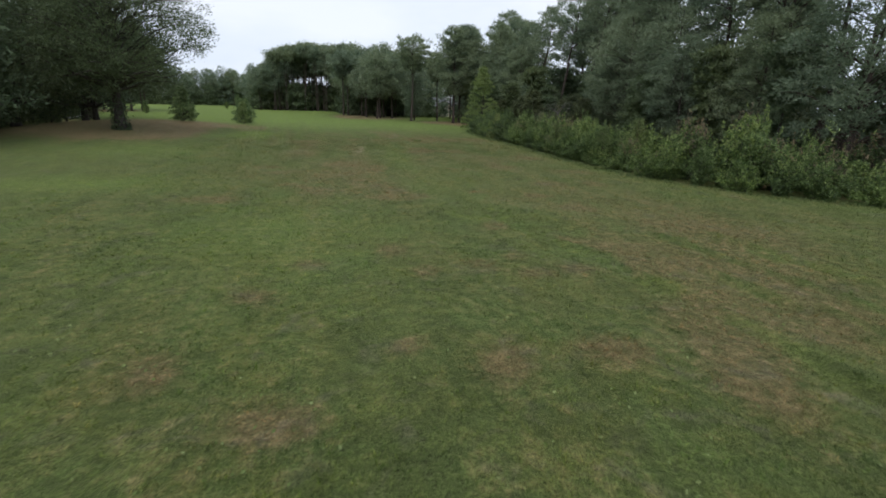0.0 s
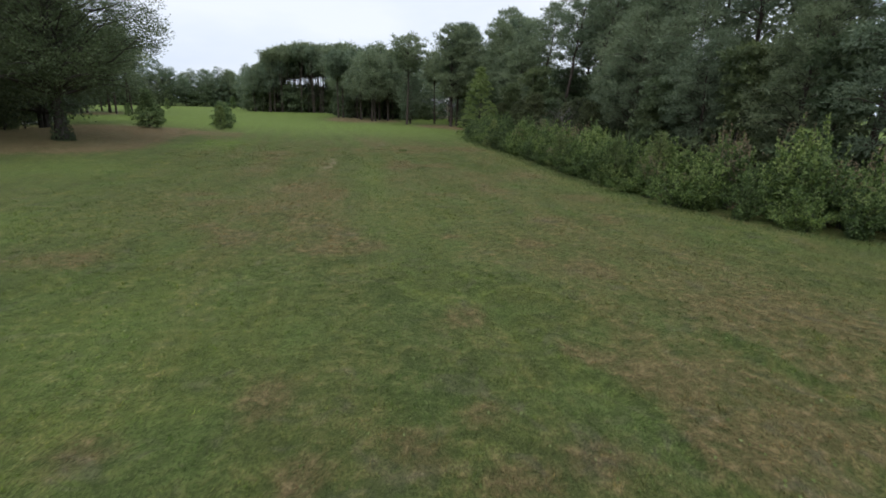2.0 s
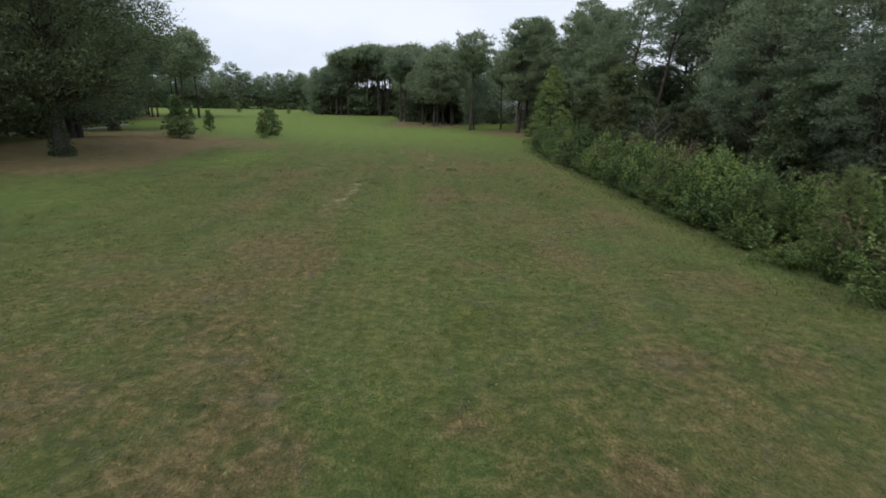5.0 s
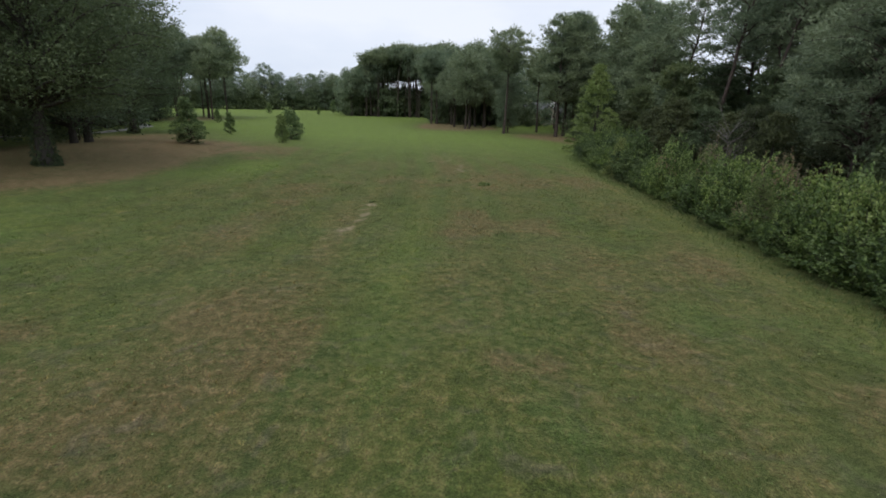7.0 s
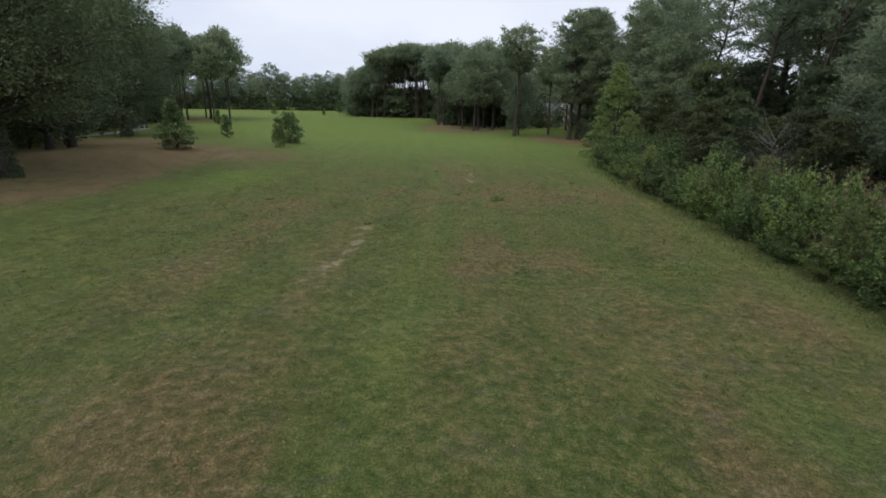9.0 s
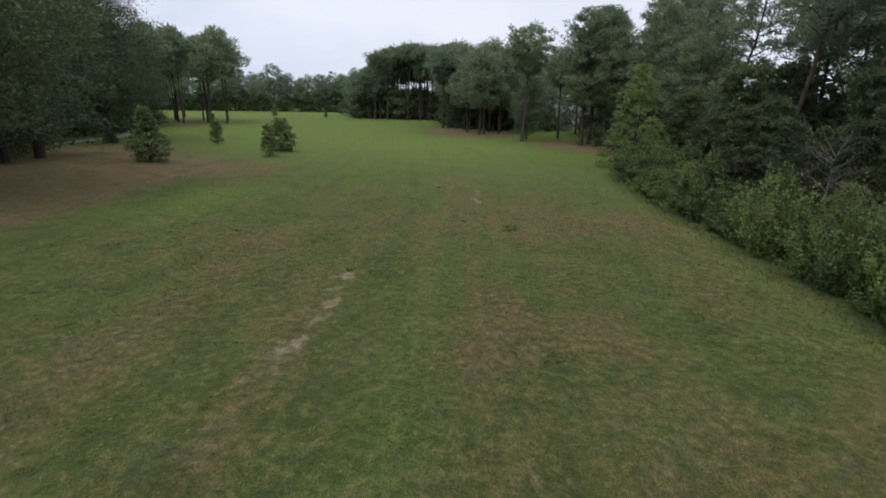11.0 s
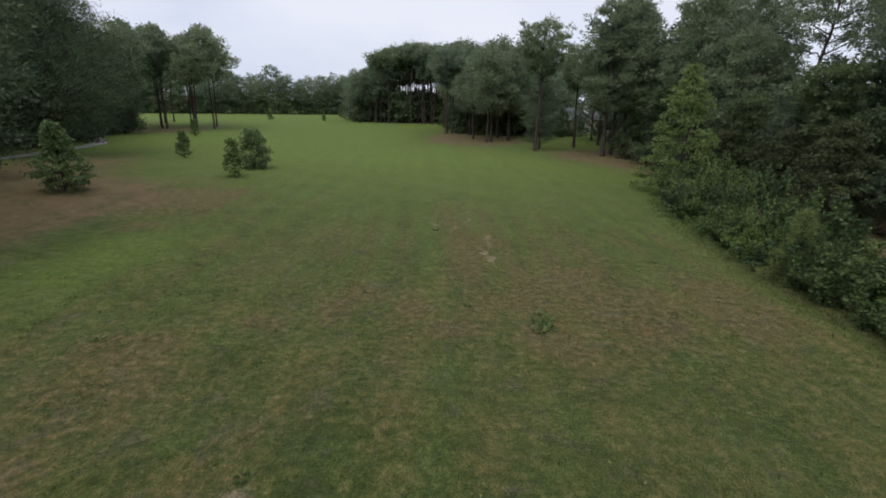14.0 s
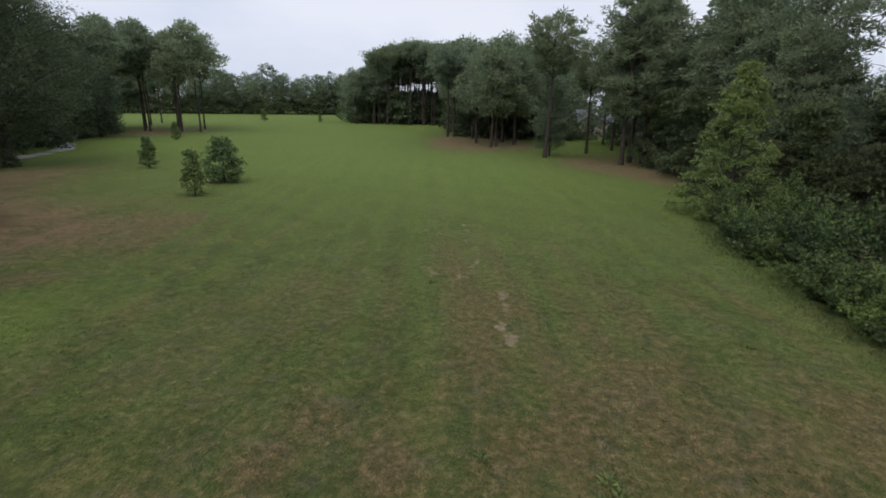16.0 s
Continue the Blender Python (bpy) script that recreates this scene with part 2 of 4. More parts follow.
# ------------------------------------------------------------ mesh helpers
def mesh_from(name, verts, faces_flat, sides, material, smooth=False):
    """A mesh out of numpy arrays: all faces have the same number of sides."""
    me = bpy.data.meshes.new(name)
    nv, nf = len(verts), len(faces_flat) // sides
    me.vertices.add(nv)
    me.vertices.foreach_set("co", np.asarray(verts, dtype=np.float32).ravel())
    me.loops.add(nf * sides)
    me.loops.foreach_set("vertex_index", np.asarray(faces_flat, dtype=np.int32))
    me.polygons.add(nf)
    me.polygons.foreach_set("loop_start", np.arange(0, nf * sides, sides, dtype=np.int32))
    me.polygons.foreach_set("use_smooth", np.full(nf, smooth))
    me.update(calc_edges=True)
    me.materials.append(material)
    return me


def part_mesh(name, me, parent, label=""):
    ob = new(name, me)
    ob.parent = parent
    if label:
        tagged(ob, label)
    return ob


def part(name, bm, material, parent, label=""):
    me = bpy.data.meshes.new(name)
    bm.to_mesh(me)
    bm.free()
    me.materials.append(material)
    return part_mesh(name, me, parent, label)


def unit(v):
    return v / np.maximum(np.linalg.norm(v, axis=-1, keepdims=True), 1e-9)


def leaf_cards(rng, centres, ways, length, width, fold=0.25):
    """Diamond leaves: base, two shoulders raised by the fold, tip."""
    n = len(centres)
    ways = unit(ways)
    side = unit(np.cross(ways, unit(rng.normal(size=(n, 3)))))
    up = np.cross(side, ways)
    ln = (length * rng.uniform(0.65, 1.3, n))[:, None]
    wd = (width * rng.uniform(0.65, 1.3, n))[:, None]
    mid = centres + ways * ln * 0.45 + up * wd * fold
    v = np.stack([centres, mid - side * wd * 0.5, centres + ways * ln, mid + side * wd * 0.5], 1).reshape(-1, 3)
    return v, np.arange(n * 4)


def needle_cards(rng, centres, ways, length, width):
    """Slim three-cornered sprays of needles."""
    n = len(centres)
    ways = unit(ways)
    side = unit(np.cross(ways, unit(rng.normal(size=(n, 3)))))
    ln = (length * rng.uniform(0.6, 1.3, n))[:, None]
    wd = (width * rng.uniform(0.6, 1.3, n))[:, None]
    v = np.stack([centres - ways * ln * 0.15, centres + ways * ln + side * wd * 0.5, centres + ways * ln - side * wd * 0.5], 1).reshape(-1, 3)
    return v, np.arange(n * 3)


def tubes(paths, sides=6):
    """Tapered tubes along paths [(points, radii)], as one mesh's verts and quads."""
    verts, faces, base = [], [], 0
    for pts, radii in paths:
        pts = np.asarray(pts, dtype=float)
        k = len(pts)
        d = unit(np.gradient(pts, axis=0))
        ref = np.where(np.abs(d[:, 2:3]) > 0.9, np.array([[1.0, 0, 0]]), np.array([[0, 0, 1.0]]))
        u = unit(np.cross(d, ref))
        w = np.cross(d, u)
        a = np.linspace(0, 2 * np.pi, sides, endpoint=False)
        ring = pts[:, None] + np.asarray(radii)[:, None, None] * (np.cos(a)[None, :, None] * u[:, None] + np.sin(a)[None, :, None] * w[:, None])
        verts.append(ring.reshape(-1, 3))
        i, j = np.meshgrid(np.arange(k - 1), np.arange(sides), indexing="ij")
        q = np.stack([i * sides + j, i * sides + (j + 1) % sides, (i + 1) * sides + (j + 1) % sides, (i + 1) * sides + j], -1)
        faces.append(q.reshape(-1) + base)
        base += k * sides
    return np.concatenate(verts), np.concatenate(faces)


def trunk_path(rng, height, radius, lean=0.02, wobble=0.10, k=12):
    s = np.linspace(0, 1, k)
    bend = np.cumsum(rng.normal(0, wobble, (k, 2)), 0) * s[:, None]
    way = rng.uniform(-lean, lean, 2) * height
    pts = np.stack([bend[:, 0] + way[0] * s, bend[:, 1] + way[1] * s, s * height], 1)
    pts[0, 2] = -0.25
    radii = radius * (1 - 0.86 * s) + radius * 0.35 * np.exp(-s * 22)
    return pts, radii


def on_path(pts, z):
    return np.array([np.interp(z, pts[:, 2], pts[:, 0]), np.interp(z, pts[:, 2], pts[:, 1]), z])


# ------------------------------------------------------------ trees and shrubs
def blade_cards(rng, centres, ways, length, width):
    """Slim pointed sprays, wide at the base."""
    n = len(centres)
    ways = unit(ways)
    side = unit(np.cross(ways, unit(rng.normal(size=(n, 3)))))
    ln = (length * rng.uniform(0.6, 1.3, n))[:, None]
    wd = (width * rng.uniform(0.6, 1.3, n))[:, None]
    v = np.stack([centres - side * wd * 0.5, centres + side * wd * 0.5, centres + ways * ln], 1).reshape(-1, 3)
    return v, np.arange(n * 3)


def crown_profile(form, u):
    """How far the limbs reach, as a share of the spread, at the height u of the crown."""
    if form == "cone":
        return (1 - u) ** 0.75 * 0.95 + 0.07
    if form == "flat":
        return min(1.0, 0.42 + 1.0 * u) * max(0.06, 1 - u ** 5) ** 0.5
    if form == "oak":
        return min(1.0, 0.70 + 1.0 * u) * max(0.05, 1 - u ** 2.3) ** 0.55
    return min(1.0, 0.60 + 1.1 * u) * max(0.03, 1 - u ** 2.6) ** 0.5


def make_bough_tree(seed, height, radius, crown_from, spread, limbs, tufts, cards, size, label, form="dome", slim=0.24, tuft=0.45, flat=0.8, climb=0.45, sag=0.04, loose=0.085, bare=0.06, outer=0.5, lean=0.02, stubs=6, sides=4, skew=1.0,
                    twigs=False, main=0, material=None, bark=None, name="pine_tree", group="pines of the wood"):
    """A tree whose limbs carry flat fans of leafy tufts, layer over layer, with gaps between the boughs."""
    rng = np.random.default_rng(seed)
    thing = tagged(new(name), label, "tree", group)
    bark = bark or BARK
    pts, radii = trunk_path(rng, height * 0.96, radius, lean, 0.008 * height)
    v, f = tubes([(pts, radii)], 9 if sides > 3 else 6)
    part_mesh("trunk", mesh_from(name + "_trunk", v, f, 4, bark, True), thing)
    paths, spots, outs = [], [], []
    up = np.array([0, 0, 1.0])
    for i in range(limbs):
        u = ((i + rng.uniform(0, 1)) / limbs) ** skew
        z = height * (crown_from + (0.975 - crown_from) * u)
        reach = spread * crown_profile(form, u) * rng.uniform(0.66, 1.05)
        a = i * 2.399 + rng.uniform(-0.5, 0.5)
        way = np.array([math.cos(a), math.sin(a), 0])
        perp = np.array([-way[1], way[0], 0])
        start = on_path(pts, max(height * bare, z - climb * reach * rng.uniform(0.6, 1.3)))
        end = on_path(pts, z) + way * reach
        s = np.linspace(0, 1, 5 if sides > 3 else 3)
        limb = start + (end - start) * s[:, None] + up * (np.sin(s * np.pi) * 0.10 * reach - sag * reach * s ** 3 * (1 - 0.7 * u))[:, None]
        limb[1:] += rng.normal(0, 0.035 * reach, (len(s) - 1, 3))
        paths.append((limb, np.linspace(max(0.022, radius * 0.32 * (1 - 0.6 * u)), 0.010, len(s))))
        m = max(2, int(tufts * (0.2 + 0.8 * reach / spread)))
        w = rng.uniform(0.05, 1.0, m) ** outer * 1.03
        at = np.stack([np.interp(w, s, limb[:, c]) for c in range(3)], 1)
        spot_at = at + perp * (rng.normal(0, 0.20, m) * reach * (0.35 + 0.75 * w))[:, None] + up * rng.normal(0.03, loose, (m, 1)) * reach
        if twigs:
            for b, c in zip(at[::2], spot_at[::2]):
                paths.append((np.array([b, (b + c) / 2 + up * 0.03, c]), [0.014, 0.010, 0.005]))
        spots.append(spot_at)
        outs.append(np.tile(way * 0.45, (m, 1)))
    for i in range(stubs):
        z = height * rng.uniform(0.3, 1.0) * max(0.22, crown_from)
        a = rng.uniform(0, 6.28)
        start = on_path(pts, z)
        w = np.array([math.cos(a), math.sin(a), rng.uniform(-0.25, 0.3)]) * rng.uniform(0.5, 2.2)
        paths.append((np.array([start, start + w * 0.5, start + w - up * 0.08]), [0.028, 0.018, 0.007]))
    for one in paths[:main]:
        v, f = tubes([(one[0], np.asarray(one[1]) * 1.3)], 7)
        part_mesh("limb", mesh_from(name + "_limb", v, f, 4, bark, True), thing)
    v, f = tubes(paths[main:], 3 if sides == 3 else 4)
    tagged(part_mesh("branchwork", mesh_from(name + "_branchwork", v, f, 4, bark, True), thing), kind="stuff")
    spots, outs = np.concatenate(spots), np.concatenate(outs)
    k = len(spots)
    out = unit(rng.normal(size=(k, cards, 3)) * np.array([1, 1, 0.75]))
    r = (tuft * rng.uniform(0.65, 1.35, k))[:, None, None]
    c = (spots[:, None] + out * rng.uniform(0.0, 1, (k, cards, 1)) ** 0.6 * r * np.array([1, 1, flat])).reshape(-1, 3)
    d = out.reshape(-1, 3) + rng.normal(0, 0.45, (k * cards, 3)) + np.array([0, 0, 0.30]) + np.repeat(outs, cards, 0)
    c[:, 2] = np.maximum(c[:, 2], 0.05 + 0.1 * rng.random(len(c)))
    v, f = blade_cards(rng, c, d, size, size * slim)
    part_mesh("crown", mesh_from(name + "_crown", v, f, 3, material or PINE), thing)
    return thing


def make_broadleaf(seed, height, radius, crown_from, spread, clumps, leaves, size, material, bark, name, label, group, shape="round", forks=5, droop=0.0, main=0, category="tree", small=False, thin=False):
    """A leafy tree: forking trunk, limbs out to leaf clumps, with gaps between the clumps."""
    rng = np.random.default_rng(seed)
    thing = tagged(new(name), label, category, group)
    pts, radii = trunk_path(rng, height * 0.9, radius, 0.04, 0.08 * max(0.4, height / 10))
    v, f = tubes([(pts[::3], radii[::3])] if thin else [(pts, radii)], 5 if thin else 9)
    part_mesh("trunk", mesh_from(name + "_trunk", v, f, 4, bark, True), thing)
    u = rng.uniform(0, 1, clumps) ** (1.25 if shape == "cone" else 0.9)
    a = np.arange(clumps) * 2.399 + rng.uniform(-0.4, 0.4, clumps)
    if shape == "cone":
        prof = (1 - u) ** 0.8 + 0.06
    elif shape == "drop":
        prof = (np.clip(0.58 + 2.2 * u, 0, 1) * (1 - u) ** 0.7 + 0.06) * (0.92 + 0.12 * np.sin(u * 11))
    elif shape == "spire":
        prof = np.where(u < 0.52, 0.80 + 0.28 * np.sin(np.clip(u / 0.52, 0, 1) * 3.0), 0.16 + 0.42 * (1 - u) / 0.48)
    elif shape == "column":
        prof = np.clip(1.1 - 0.75 * u, 0.2, 1) * (0.75 + 0.25 * np.sin(u * 9))
    elif shape == "egg":
        prof = np.clip(0.55 + 2.2 * u, 0, 1) * np.clip(1.16 - u, 0.12, 1) ** 0.75
    else:
        prof = np.sqrt(np.clip(1 - (2 * np.clip(u, 0.02, 0.985) - 0.86) ** 2 / 1.32, 0.03, 1))
    rr = spread * prof * np.sqrt(rng.uniform(0.12, 1.0, clumps)) * rng.uniform(0.8, 1.15, clumps)
    z = height * (crown_from + (0.97 - crown_from) * u) - droop * rr
    cen = np.stack([np.cos(a) * rr, np.sin(a) * rr, z], 1)
    paths = []
    order = np.argsort(-rr)[: max(forks * 3, clumps // 4) if not thin else 4]
    for i in order:
        z0 = min(height * 0.82, max(height * max(crown_from, 0.03) * rng.uniform(0.8, 2.1), cen[i, 2] - rr[i] * rng.uniform(0.3, 0.9)))
        st = on_path(pts, z0)
        s = np.linspace(0, 1, 5)
        bow = np.sin(s * np.pi) * rng.uniform(-0.08, 0.16) * rr[i]
        limb = st + (cen[i] - st) * s[:, None] + np.array([0, 0, 1]) * bow[:, None]
        limb[1:-1] += rng.normal(0, 0.04 * rr[i] + 0.01, (3, 3))
        paths.append((limb, np.linspace(max(0.015, radius * rng.uniform(0.18, 0.42)), 0.01, 5)))
    for one in paths[:main]:
        v, f = tubes([one], 7)
        part_mesh("limb", mesh_from(name + "_limb", v, f, 4, bark, True), thing)
    v, f = tubes(paths[main:], 5)
    tagged(part_mesh("branchwork", mesh_from(name + "_branchwork", v, f, 4, bark, True), thing), kind="stuff")
    big = spread * (0.17 if shape == "cone" else 0.2) * rng.uniform(0.6, 1.35, clumps)
    n = leaves
    off = unit(rng.normal(size=(clumps, n, 3))) * (rng.uniform(0.1, 1, (clumps, n, 1)) ** 0.5) * big[:, None, None] * np.array([1, 1, 0.62])
    off[:, :, 2] = np.abs(off[:, :, 2]) * 0.9 - big[:, None] * 0.14 - 0.30 * (off[:, :, 0] ** 2 + off[:, :, 1] ** 2) / big[:, None]
    c = (cen[:, None] + off).reshape(-1, 3)
    c[:, 2] = np.maximum(c[:, 2], 0.05 + 0.1 * rng.random(len(c)))
    d = off.reshape(-1, 3) / np.repeat(big, n)[:, None] * 0.8 + rng.normal(0, 0.6, (clumps * n, 3)) + np.array([0, 0, -0.15])
    if small:
        v, f = needle_cards(rng, c, d, size, size * 0.62)
        part_mesh("crown", mesh_from(name + "_crown", v, f, 3, material), thing)
        return thing
    v, f = leaf_cards(rng, c, d, size, size * 0.62)
    part_mesh("crown", mesh_from(name + "_crown", v, f, 4, material), thing)
    return thing


def make_shrub(seed, height, spread, stems, leaves, size, material, name, label, group, upright=0.5, shoots=0, young=None, per_shoot=9):
    """A many-stemmed shrub with leafy arching shoots."""
    rng = np.random.default_rng(seed)
    thing = tagged(new(name), label, "shrub", group)
    paths, c, d = [], [], []
    for i in range(stems):
        a = i * 2.399 + rng.uniform(-0.5, 0.5)
        far = spread * math.sqrt((i + 0.5) / stems) * rng.uniform(0.75, 1.1)
        top = height * (1 - 0.55 * (far / spread) ** 2) * rng.uniform(0.7, 1.05)
        s = np.linspace(0, 1, 6)
        way = np.array([math.cos(a), math.sin(a)])
        st = way * far * 0.35 * rng.uniform(0.2, 1)
        pts = np.zeros((6, 3))
        pts[:, :2] = st + (way * far - st) * (s ** (1 + upright))[:, None]
        pts[:, 2] = top * s - 0.06
        pts[1:, :2] += rng.normal(0, 0.05 * spread, (5, 2))
        paths.append((pts, np.linspace(0.022, 0.005, 6)))
        n = leaves // stems
        nodes = np.sort(rng.uniform(0.10, 1.0, 9))
        nodes[-1] = 1.0
        w = np.clip(nodes[rng.integers(0, 9, n)] + rng.normal(0, 0.014, n), 0.04, 1.05)
        spot = np.stack([np.interp(w, s, pts[:, k]) for k in range(3)], 1)
        rad = spread * 0.165 * (1.25 - 0.65 * w)[:, None] * np.array([1, 1, 0.6])
        off = unit(rng.normal(size=(n, 3))) * rad * rng.uniform(0.15, 1, (n, 1)) ** 0.6
        c.append(spot + off)
        d.append(off / np.maximum(rad, 0.01) * 0.8 + rng.normal(0, 0.5, (n, 3)) + np.array([0, 0, 0.15]))
    c, d = np.concatenate(c), np.concatenate(d)
    c[:, 2] = np.maximum(c[:, 2], 0.02 + 0.08 * rng.random(len(c)))
    # pale shoot leaves put the shrubs' lit tops into colour; VINE's bronze is real
    if shoots:
        wands, cs, ds = [], [], []
        tall = np.argsort(-np.array([p[-1, 2] for p, r in paths]))[: max(4, stems * 2 // 3)]
        for k in range(shoots):
            tip = paths[int(tall[k % len(tall)])][0][rng.integers(3, 6)]
            ln = height * rng.uniform(0.08, 0.24)
            end = tip + np.array([rng.normal(0, 0.22) * ln, rng.normal(0, 0.22) * ln, ln])
            start = tip + rng.normal(0, 0.10, 3) * spread * np.array([1, 1, 0.3])
            end = end + start - tip
            wands.append((np.array([start, (start + end) / 2, end]), [0.006, 0.005, 0.003]))
            w = rng.uniform(0.0, 1.0, per_shoot)
            cs.append(start + (end - start) * w[:, None])
            ds.append(np.stack([rng.normal(0, 0.8, per_shoot), rng.normal(0, 0.8, per_shoot), rng.uniform(0.1, 0.9, per_shoot) + 0.6 * w], 1))
        paths = paths + wands
        v, f = leaf_cards(rng, np.concatenate(cs), np.concatenate(ds), size * 0.85, size * 0.5)
        tagged(part_mesh("new_growth", mesh_from(name + "_new_growth", v, f, 4, young or VINE), thing, "leaves on upright shoots, some bronze, most paler for lit tops"), kind="stuff")
    v, f = tubes(paths, 3)
    tagged(part_mesh("branchwork", mesh_from(name + "_branchwork", v, f, 4, OAKBARK, True), thing), kind="stuff")
    v, f = leaf_cards(rng, c, d, size, size * 0.6)
    part_mesh("foliage", mesh_from(name + "_foliage", v, f, 4, material), thing)
    return thing


# ------------------------------------------------------------ ground
def spot(x, y, cx, cy, rx, ry, turn=0.0):
    c, s = math.cos(turn), math.sin(turn)
    dx, dy = x - cx, y - cy
    return np.exp(-(((dx * c + dy * s) / rx) ** 2 + ((-dx * s + dy * c) / ry) ** 2))


def strip(x, y, points, half):
    """A soft band along a polyline."""
    best = np.full(np.shape(x), 1e9)
    for (ax, ay), (bx, by) in zip(points[:-1], points[1:]):
        vx, vy = bx - ax, by - ay
        s = np.clip(((x - ax) * vx + (y - ay) * vy) / (vx * vx + vy * vy), 0, 1)
        best = np.minimum(best, np.hypot(x - ax - s * vx, y - ay - s * vy))
    return np.exp(-(best / half) ** 2)


EDGE = [(23.6, 12), (20.3, 15.4), (17.7, 18.0), (15.7, 20.4), (14.5, 24), (14.2, 28), (14.2, 34), (14.3, 45), (14.3, 52), (14.5, 58), (14.9, 64), (15.9, 68), (17.8, 72)]
EDGE_X, EDGE_Y = [p[0] for p in EDGE], [p[1] for p in EDGE]
# wide stretches of drier grass: centre, half sizes, strength
DRY_WIDE = [(9.0, 8.6, 2.6, 3.4, 0.48), (11.0, 13.0, 3.5, 3.0, 0.36), (10.5, 20.0, 2.5, 5.0, 0.22), (-1.0, 24.6, 3.0, 1.8, 0.34), (0.6, 20.6, 2.2, 2.4, 0.28), (-4.0, 43.5, 3.0, 2.2, 0.25),
            (-12.2, 62.0, 3.4, 5.0, 0.66), (-3.3, 36.0, 0.8, 4.0, 0.35), (12.3, 49.8, 1.0, 2.6, 0.50), (8.0, 49.0, 3.0, 3.5, 0.30), (1.0, 47.5, 2.6, 2.0, 0.18), (8.4, 33.0, 3.0, 3.6, 0.26),
            (0.4, 37.0, 0.9, 6.0, 0.34), (4.0, 60.0, 2.0, 8.0, 0.32), (8.4, 58.0, 2.0, 8.0, 0.24), (-15.5, 68.0, 2.4, 4.0, 0.45), (-0.5, 29.0, 2.2, 2.4, 0.30), (-1.5, 56.3, 2.2, 2.4, 0.22), (4.3, 54.6, 0.9, 2.6, 0.34)]
# smaller scorched patches, in three stretches of the meadow: centre and half size
DRY_NEAR = [(3.9, 9.4, 0.30), (6.4, 9.5, 0.5), (8.5, 9.5, 0.45), (4.9, 9.6, 0.28), (7.9, 9.7, 0.34), (1.5, 9.7, 0.28), (2.8, 10.0, 0.30), (-1.0, 10.5, 0.28), (3.8, 10.6, 0.25), (6.6, 11.1, 0.42), (7.5, 11.2, 0.34),
            (10.0, 11.2, 0.42), (0.9, 11.3, 0.36), (5.8, 12.0, 0.34), (9.8, 13.0, 0.66), (4.2, 13.7, 0.36), (8.0, 16.0, 0.5), (-5.0, 18.1, 0.7), (6.2, 7.4, 0.6), (5.8, 5.9, 0.7), (7.8, 6.5, 0.7), (3.8, 5.9, 0.4), (2.0, 5.7, 0.35),
            (-2.6, 6.1, 0.35), (-0.9, 4.8, 0.35), (0.7, 6.3, 0.25), (5.2, 4.8, 0.5), (-1.8, 8.6, 0.3)]
DRY_MID = [(0.9, 18.7, 0.4), (2.3, 18.5, 0.4), (1.6, 20.6, 0.4), (-1.6, 20.4, 0.4), (-3.4, 25.3, 0.5), (0.4, 22.6, 0.5), (7.6, 18.3, 0.3), (1.4, 18.5, 0.3), (7.2, 18.6, 0.3), (2.6, 19.0, 0.3), (5.0, 19.6, 0.28), (-1.3, 19.7, 0.5), (1.8, 19.7, 0.36), (-2.5, 21.3, 0.45), (9.0, 21.4, 0.45), (11.3, 21.4, 0.5), (0.6, 21.7, 0.5), (12.2, 25.6, 0.75), (1.3, 26.6, 0.5),
           (6.4, 26.8, 0.3), (5.5, 26.9, 0.28), (-4.4, 27.2, 0.5), (1.3, 27.7, 0.45), (8.6, 28.0, 0.6), (-0.6, 28.1, 0.5), (8.6, 29.6, 0.45), (12.2, 33.2, 0.9), (-3.5, 35.1, 0.5)]
DRY_FAR = [(5.3, 36.1, 0.5), (4.4, 36.2, 0.36), (8.0, 36.9, 0.45), (6.1, 37.5, 0.95), (7.9, 38.4, 0.6), (5.3, 39.6, 0.65), (-3.3, 40.6, 0.5), (-4.4, 45.3, 0.8), (0.0, 48.4, 0.4), (2.4, 48.6, 0.45), (12.2, 48.9, 1.1), (5.4, 49.5, 0.6), (8.6, 49.6, 0.5), (0.9, 49.8, 0.6), (7.0, 51.0, 0.6), (9.4, 47.6, 0.6), (6.2, 46.8, 0.6), (-1.6, 47.0, 0.5), (3.6, 47.2, 0.45),
           (10.1, 50.3, 0.36), (12.3, 51.3, 0.6), (8.2, 52.3, 0.45), (-11.1, 55.6, 0.9), (4.4, 56.0, 0.6), (-12.2, 61.0, 1.5), (-11.4, 64.8, 1.6)]
# patches of greener grass
LUSH = [(-8.5, 88.0, 8.0, 14.0, 0.75), (-9.6, 51.5, 2.2, 5.0, 0.8), (-11.8, 47.5, 2.6, 2.0, 0.7), (-11.0, 21.5, 4.5, 2.0, 0.45), (3.0, 33.0, 0.7, 9.0, 0.22),
        (-14.0, 35.0, 4.0, 3.0, 0.35), (3.5, 22.0, 1.5, 3.0, 0.18), (-2.0, 13.0, 3.0, 4.0, 0.3), (14.0, 92.0, 8.0, 10.0, 0.4), (-30.0, 105.0, 14.0, 14.0, 0.4)]
